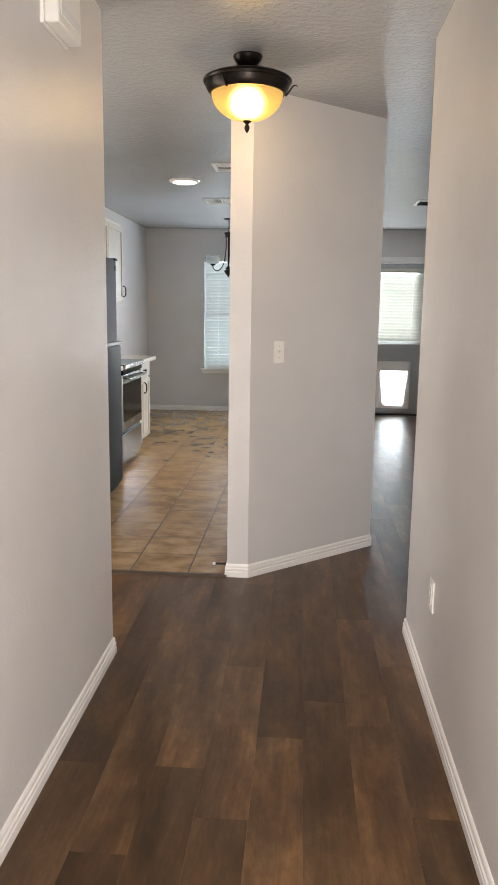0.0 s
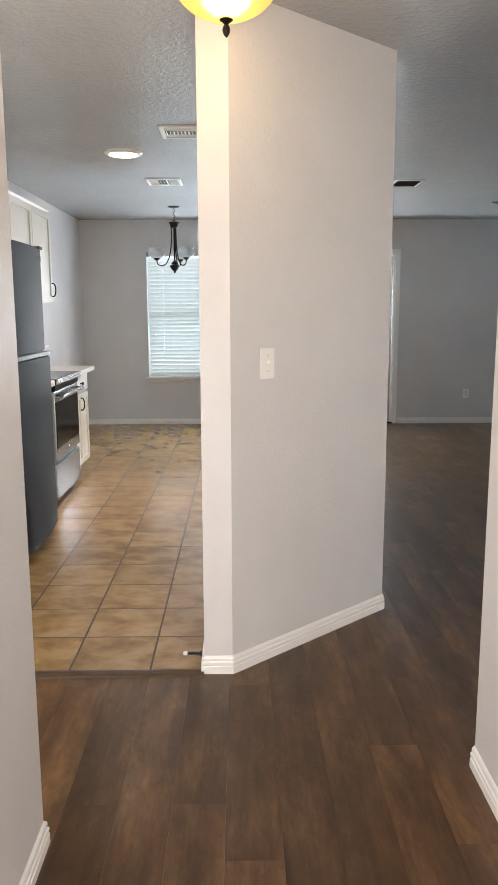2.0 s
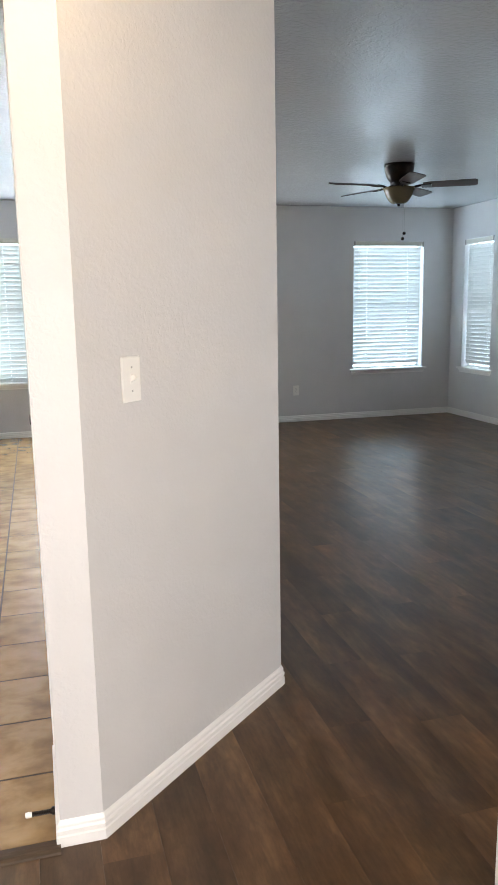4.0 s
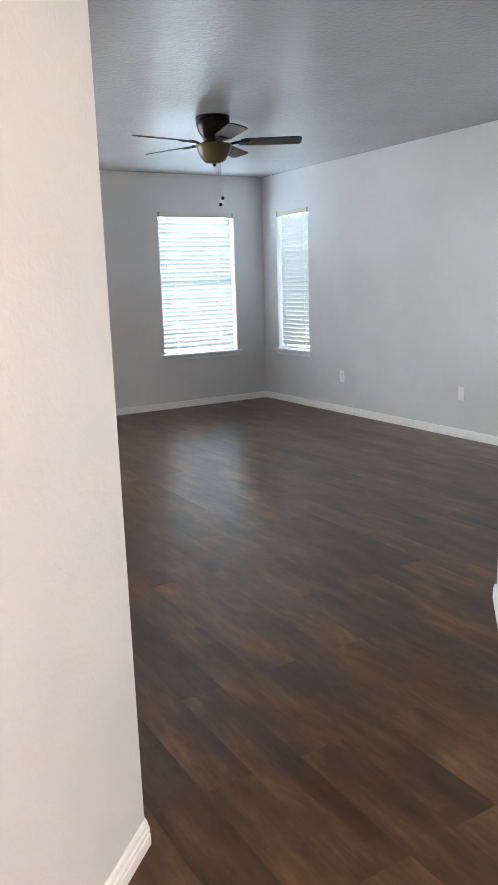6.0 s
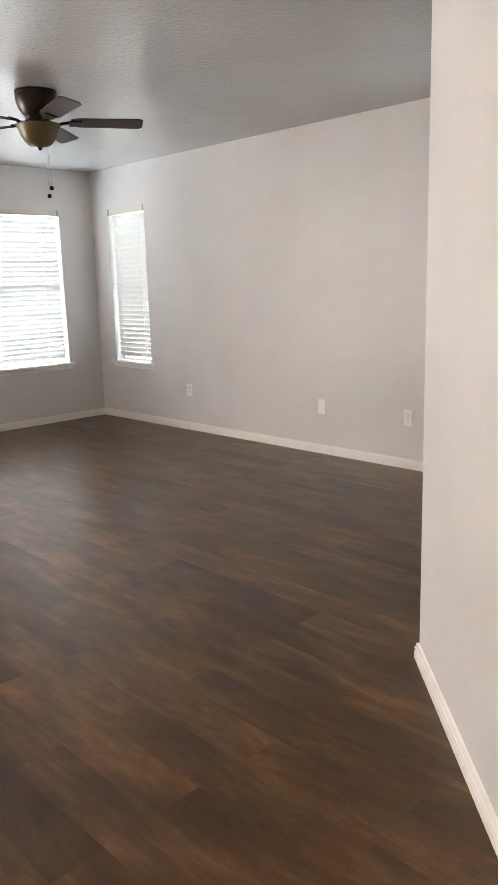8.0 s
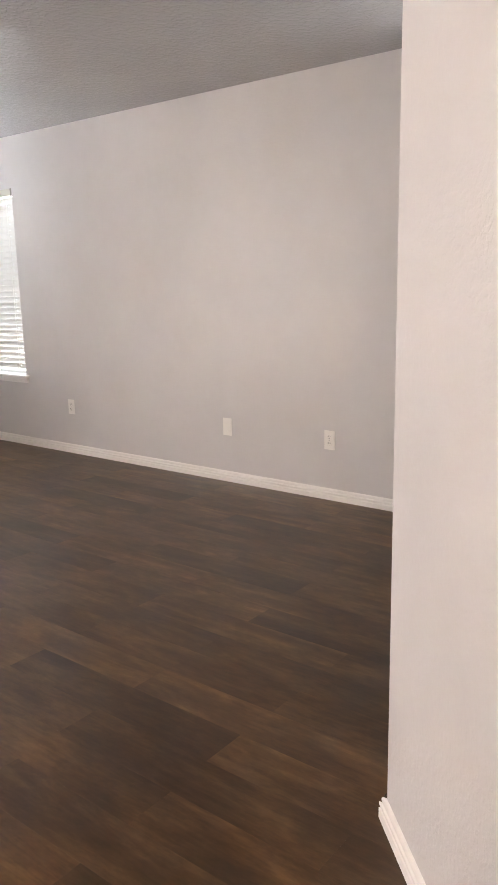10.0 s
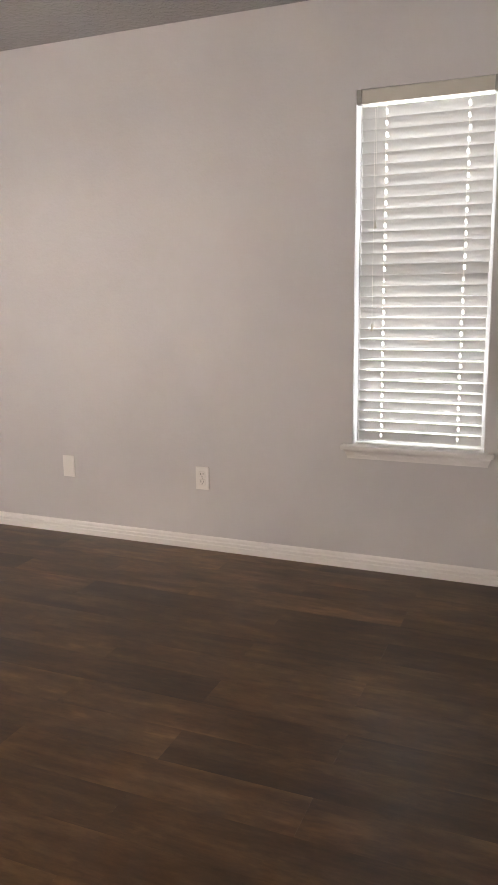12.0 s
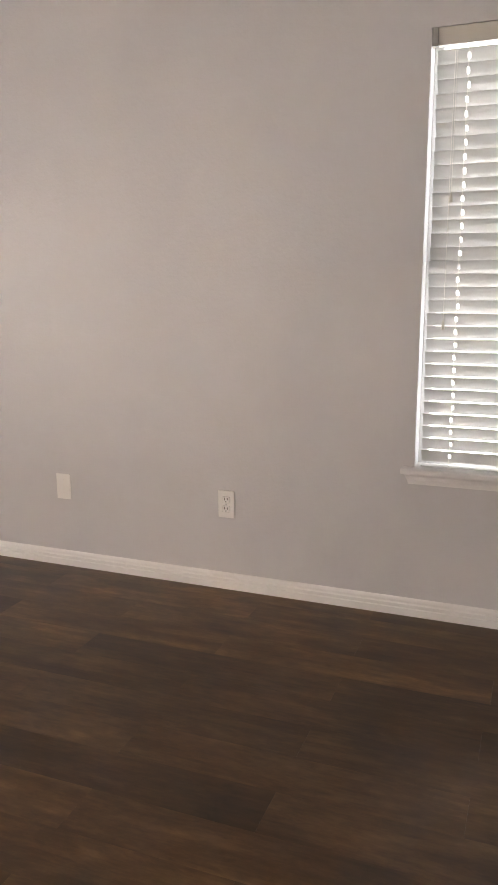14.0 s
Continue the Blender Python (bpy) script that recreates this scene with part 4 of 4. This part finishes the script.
def base_cabinet(y0, y1, doors, label):
    t = thing("base_cabinet", pose(-2.036, 0, 0), label, "kitchen cabinet", "base cabinets")
    part("carcass", box((-0.06, y0, 0.095), (0.478, y1, 0.872), 0.002), CABINET, t)
    part("toe_kick", box((-0.06, y0 + 0.004, 0.004), (0.415, y1 - 0.02, 0.094)), CABINET, t)
    w = (y1 - y0) / doors
    for k in range(doors):
        a, b = y0 + k * w + 0.010, y0 + (k + 1) * w - 0.010
        dr = part("drawer_front", box((0.480, a, 0.718), (0.499, b, 0.856), 0.004), CABINET, t)
        kn = part("knob", lathe([(0, 0), (0.008, 0), (0.006, 0.008), (0.007, 0.014), (0.015, 0.020), (0.016, 0.026), (0.009, 0.031), (0, 0.032)], 16), BRONZE, dr, "dark bronze knob", True)
        kn.matrix_basis = pose(0.499, (a + b) / 2, 0.787, 0, 90, 0)
        d = shaker_door("door", t, 0.480, a, b, 0.112, 0.700, 1 if b - a < 0.4 else 2)
        pull(d, 0.499, a + 0.032 if b - a < 0.4 else (a + b) / 2, 0.615)
    return t


base_cabinet(4.85, 5.425, 1, "cream painted base cabinet beside the refrigerator")
base_cabinet(6.195, 6.82, 1, "cream painted base cabinet with drawer, panelled door and dark pulls")


def counter(y0, y1, label):
    t = thing("countertop", pose(-2.036, 0, 0), label, "countertop", "countertops")
    part("slab", box((-0.061, y0, 0.874), (0.556, y1, 0.912), 0.006), COUNTER, t)
    part("upstand", box((-0.061, y0, 0.9125), (-0.043, y1, 1.012), 0.003), COUNTER, t)
    return t


counter(4.845, 5.428, "pale laminate countertop beside the refrigerator")
counter(6.192, 6.855, "pale laminate countertop with rounded edge on the end cabinet")


def kitchen_range():
    t = thing("kitchen_range", pose(-2.006, 5.81, 0), "stainless electric range with black glass oven door and cooktop", "stove")
    part("body", box((-0.07, -0.378, 0.04), (0.470, 0.378, 0.895), 0.003), STEEL, t)
    part("cooktop", box((-0.07, -0.380, 0.897), (0.530, 0.380, 0.918), 0.005), BLACKGLASS, t, "black ceramic glass cooktop")
    part("cooktop_edge", box((0.531, -0.380, 0.880), (0.545, 0.380, 0.916), 0.004), STEEL, t)
    part("back_guard", box((-0.07, -0.378, 0.919), (0.0, 0.378, 1.10), 0.006), STEEL, t)
    part("control_face", box((0.471, -0.378, 0.835), (0.520, 0.378, 0.878), 0.004), BLACKGLASS, t)
    od = part("oven_door", box((0.471, -0.376, 0.345), (0.515, 0.376, 0.830), 0.005), STEEL, t)
    part("oven_glass", box((0.5155, -0.352, 0.425), (0.519, 0.352, 0.752), 0.001), BLACKGLASS, od, "black oven window")
    hd = part("oven_handle", tube([(0.560, -0.345, 0.795), (0.560, 0.345, 0.795)], 0.013, 14), STEEL, od, "tubular steel handle", True)
    for y in (-0.315, 0.315):
        part("handle_post", tube([(0.514, y, 0.795), (0.560, y, 0.795)], 0.009, 10), STEEL, hd)
    part("badge", box((0.515, -0.008, 0.383), (0.517, 0.008, 0.397), 0.0005), NICKEL, od)
    part("drawer", box((0.471, -0.376, 0.065), (0.512, 0.376, 0.318), 0.006), STEEL, t)
    # Dark strip that fills the gap in place of its shade.
    part("drawer_gap_shade", box((0.471, -0.372, 0.319), (0.495, 0.372, 0.344)), DARK, t)
    for y in (-0.34, 0.34):
        part("foot", tube([(0.43, y, 0.0), (0.43, y, 0.04)], 0.016, 10), DARK, t)
    return t


kitchen_range()


def wall_cabinet(y0, y1, z0, z1, doors, label):
    t = thing("wall_cabinet", pose(-2.042, 0, 0), label, "kitchen cabinet", "wall cabinets")
    part("carcass", box((-0.055, y0, z0), (0.298, y1, z1), 0.002), CABINET, t)
    w = (y1 - y0) / doors
    for k in range(doors):
        a, b = y0 + k * w + 0.006, y0 + (k + 1) * w - 0.006
        d = shaker_door("door", t, 0.300, a, b, z0 + 0.012, z1 - 0.012)
        pull(d, 0.319, a + 0.028 if k % 2 else b - 0.028, z0 + 0.11)
    cr = bmesh.new()
    prof = [(-0.055, z1), (0.305, z1), (0.308, z1 + 0.006), (0.314, z1 + 0.014), (0.314, z1 + 0.020), (-0.055, z1 + 0.020)]
    ends = [[cr.verts.new((x, y, z)) for x, z in prof] for y in (y0, y1)]
    for i in range(len(prof)):
        j = (i + 1) % len(prof)
        cr.faces.new((ends[0][i], ends[0][j], ends[1][j], ends[1][i]))
    cr.faces.new(ends[0][::-1])
    cr.faces.new(ends[1])
    part("crown", cr, CABINET, t)
    return t


wall_cabinet(4.86, 6.50, 1.44, 2.155, 3, "cream painted wall cabinets with framed doors over the range")


# ---- floors, piece by piece ----
def inside_house(x, y):
    """Where the plank floor can lie (under and just past the walls)."""
    if -0.79 <= x <= 0.56 and YF <= y <= 2.99:
        return True
    if x <= -0.70 and 1.86 <= y <= 2.94:
        return True
    if 0.36 <= x <= XR and 2.2 <= y <= YB and y - x >= 1.68 and not (x < 0.45 and y > 4.0):
        return True
    if -0.45 <= x <= 0.6 and 2.9 <= y <= 0.905 * x + 3.24:
        return True
    return XI - 0.06 <= x <= XR and YI - 0.06 <= y <= YB


floor = thing("floor", pose(0, 0, 0), "dark brown wood-look vinyl plank floor with satin sheen", "floor", kind="structure")
PW, PL = 0.1524, 0.914
plank_meshes = {}


def plank_mesh(length):
    key = round(length, 3)
    if key not in plank_meshes:
        w, t, c = PW - 0.0003, 0.011, 0.00003
        bm = bmesh.new()
        L = key / 2 - 0.0001
        lo = [bm.verts.new((sx * w / 2, sy * L, -t)) for sx, sy in ((-1, -1), (1, -1), (1, 1), (-1, 1))]
        mid = [bm.verts.new((sx * w / 2, sy * L, -c)) for sx, sy in ((-1, -1), (1, -1), (1, 1), (-1, 1))]
        hi = [bm.verts.new((sx * (w / 2 - c), sy * (L - c), 0)) for sx, sy in ((-1, -1), (1, -1), (1, 1), (-1, 1))]
        bm.faces.new(hi)
        for a, b in ((lo, mid), (mid, hi)):
            for i in range(4):
                j = (i + 1) % 4
                bm.faces.new((a[i], a[j], b[j], b[i]))
        plank_meshes[key] = mesh_of("plank", bm, PLANK)
    return plank_meshes[key]


rnd = random.Random(11)
unseen = []
for k in range(-36, 10):
    xc = 3.252 + PW * (k + 0.5)
    if xc - PW / 2 > XR or xc + PW / 2 < XL - 0.02:
        continue
    y = 5.030 - 8 * PL - (PL / 2 if k % 2 else 0.0) + (rnd.uniform(-0.16, 0.16) if xc < 0.6 else rnd.uniform(-0.012, 0.012))
    while y < YB:
        n = 24
        ok = [inside_house(xc, y + PL * (i + 0.5) / n) or inside_house(xc - 0.07, y + PL * (i + 0.5) / n) or inside_house(xc + 0.07, y + PL * (i + 0.5) / n) for i in range(n)]
        if any(ok):
            i0, i1 = ok.index(True), n - ok[::-1].index(True)
            ya, yb = y + PL * i0 / n, min(y + PL * i1 / n, YB + 0.02)
            if yb - ya > 0.05:
                if xc > XI + 0.1 and yb < 3.9:
                    unseen.append((xc, (ya + yb) / 2, yb - ya))
                else:
                    p = new("plank", plank_mesh(yb - ya))
                    p.parent = floor
                    p.location = (xc, (ya + yb) / 2, 0)
        y += PL

# the planks round the corner of the living room, joined
field = bmesh.new()
for x, y, length in unseen:
    box((x - PW / 2 + 0.0002, y - length / 2 + 0.0002, -0.011), (x + PW / 2 - 0.0002, y + length / 2 - 0.0002, 0.0), bm=field)
tagged(part("plank_field", field, PLANK, floor), kind="stuff")

TP, TX, TY = 0.3135, -0.562, 3.266
tiles = thing("floor_tiles", pose(0, 0, 0), "glossy mottled tan ceramic tile floor with dark grout", "floor", kind="structure")
part("grout_bed", box((-0.30, 4.75, -0.011), (DX - 0.06, YB, 0.0052), bm=box((XL, 2.955, -0.011), (PX + 0.03, 4.749, 0.0052), bm=box((XL, 4.749, -0.011), (-0.30, YB, 0.0052)))), GROUT, tiles)


def tile_mesh(w, d):
    bm = bmesh.new()
    g, c, z = 0.0041, 0.0005, 0.0060
    pts = ((-1, -1), (1, -1), (1, 1), (-1, 1))
    lo = [bm.verts.new((sx * (w / 2 - g), sy * (d / 2 - g), -0.006)) for sx, sy in pts]
    mid = [bm.verts.new((sx * (w / 2 - g), sy * (d / 2 - g), z - c)) for sx, sy in pts]
    hi = [bm.verts.new((sx * (w / 2 - g - c), sy * (d / 2 - g - c), z)) for sx, sy in pts]
    bm.faces.new(hi)
    for a, b in ((lo, mid), (mid, hi)):
        for i in range(4):
            j = (i + 1) % 4
            bm.faces.new((a[i], a[j], b[j], b[i]))
    return mesh_of("tile", bm, TILE)


tile_cache = {}
for i in range(-5, 4):
    for j in range(-1, 20):
        x0, x1 = max(XL + 0.002, TX + i * TP), min(DX - 0.121, TX + (i + 1) * TP)
        y0, y1 = max(2.959, TY + j * TP), min(YB - 0.001, TY + (j + 1) * TP)
        if x1 - x0 < 0.03 or y1 - y0 < 0.03:
            continue
        if (x0 + x1) / 2 > PX + 0.15 and (y0 + y1) / 2 < 4.6:
            continue
        key = (round(x1 - x0, 3), round(y1 - y0, 3))
        if key not in tile_cache:
            tile_cache[key] = tile_mesh(*key)
        p = new("tile", tile_cache[key])
        p.parent = tiles
        p.matrix_basis = pose((x0 + x1) / 2, (y0 + y1) / 2, 0)

strip = bmesh.new()
prof = [(2.908, 0.0005), (2.912, 0.006), (2.922, 0.0105), (2.940, 0.0115), (2.956, 0.010), (2.960, 0.005), (2.960, 0.0005)]
ends = [[strip.verts.new((x, y, z)) for y, z in prof] for x in (XL, PX - 0.002)]
for i in range(len(prof)):
    j = (i + 1) % len(prof)
    strip.faces.new((ends[0][i], ends[0][j], ends[1][j], ends[1][i]))
strip.faces.new(ends[0][::-1])
strip.faces.new(ends[1])
tagged(part("transition_strip", strip, STRIP), "brown transition strip between planks and tiles", "threshold", kind="structure")

edge = bmesh.new()
prof = [(DX - 0.130, 0.0024), (DX - 0.126, 0.006), (DX - 0.110, 0.0115), (DX - 0.065, 0.0125), (DX - 0.040, 0.010), (DX - 0.034, 0.005), (DX - 0.034, 0.0005), (DX - 0.062, 0.0005), (DX - 0.062, 0.0024)]
ends = [[edge.verts.new((x, y, z)) for x, z in prof] for y in (4.767, YB - 0.017)]
for i in range(len(prof)):
    j = (i + 1) % len(prof)
    edge.faces.new((ends[0][i], ends[0][j], ends[1][j], ends[1][i]))
edge.faces.new(ends[0][::-1])
edge.faces.new(ends[1])
tagged(part("transition_strip", edge, STRIP), "brown transition strip between planks and tiles", "threshold", kind="structure")
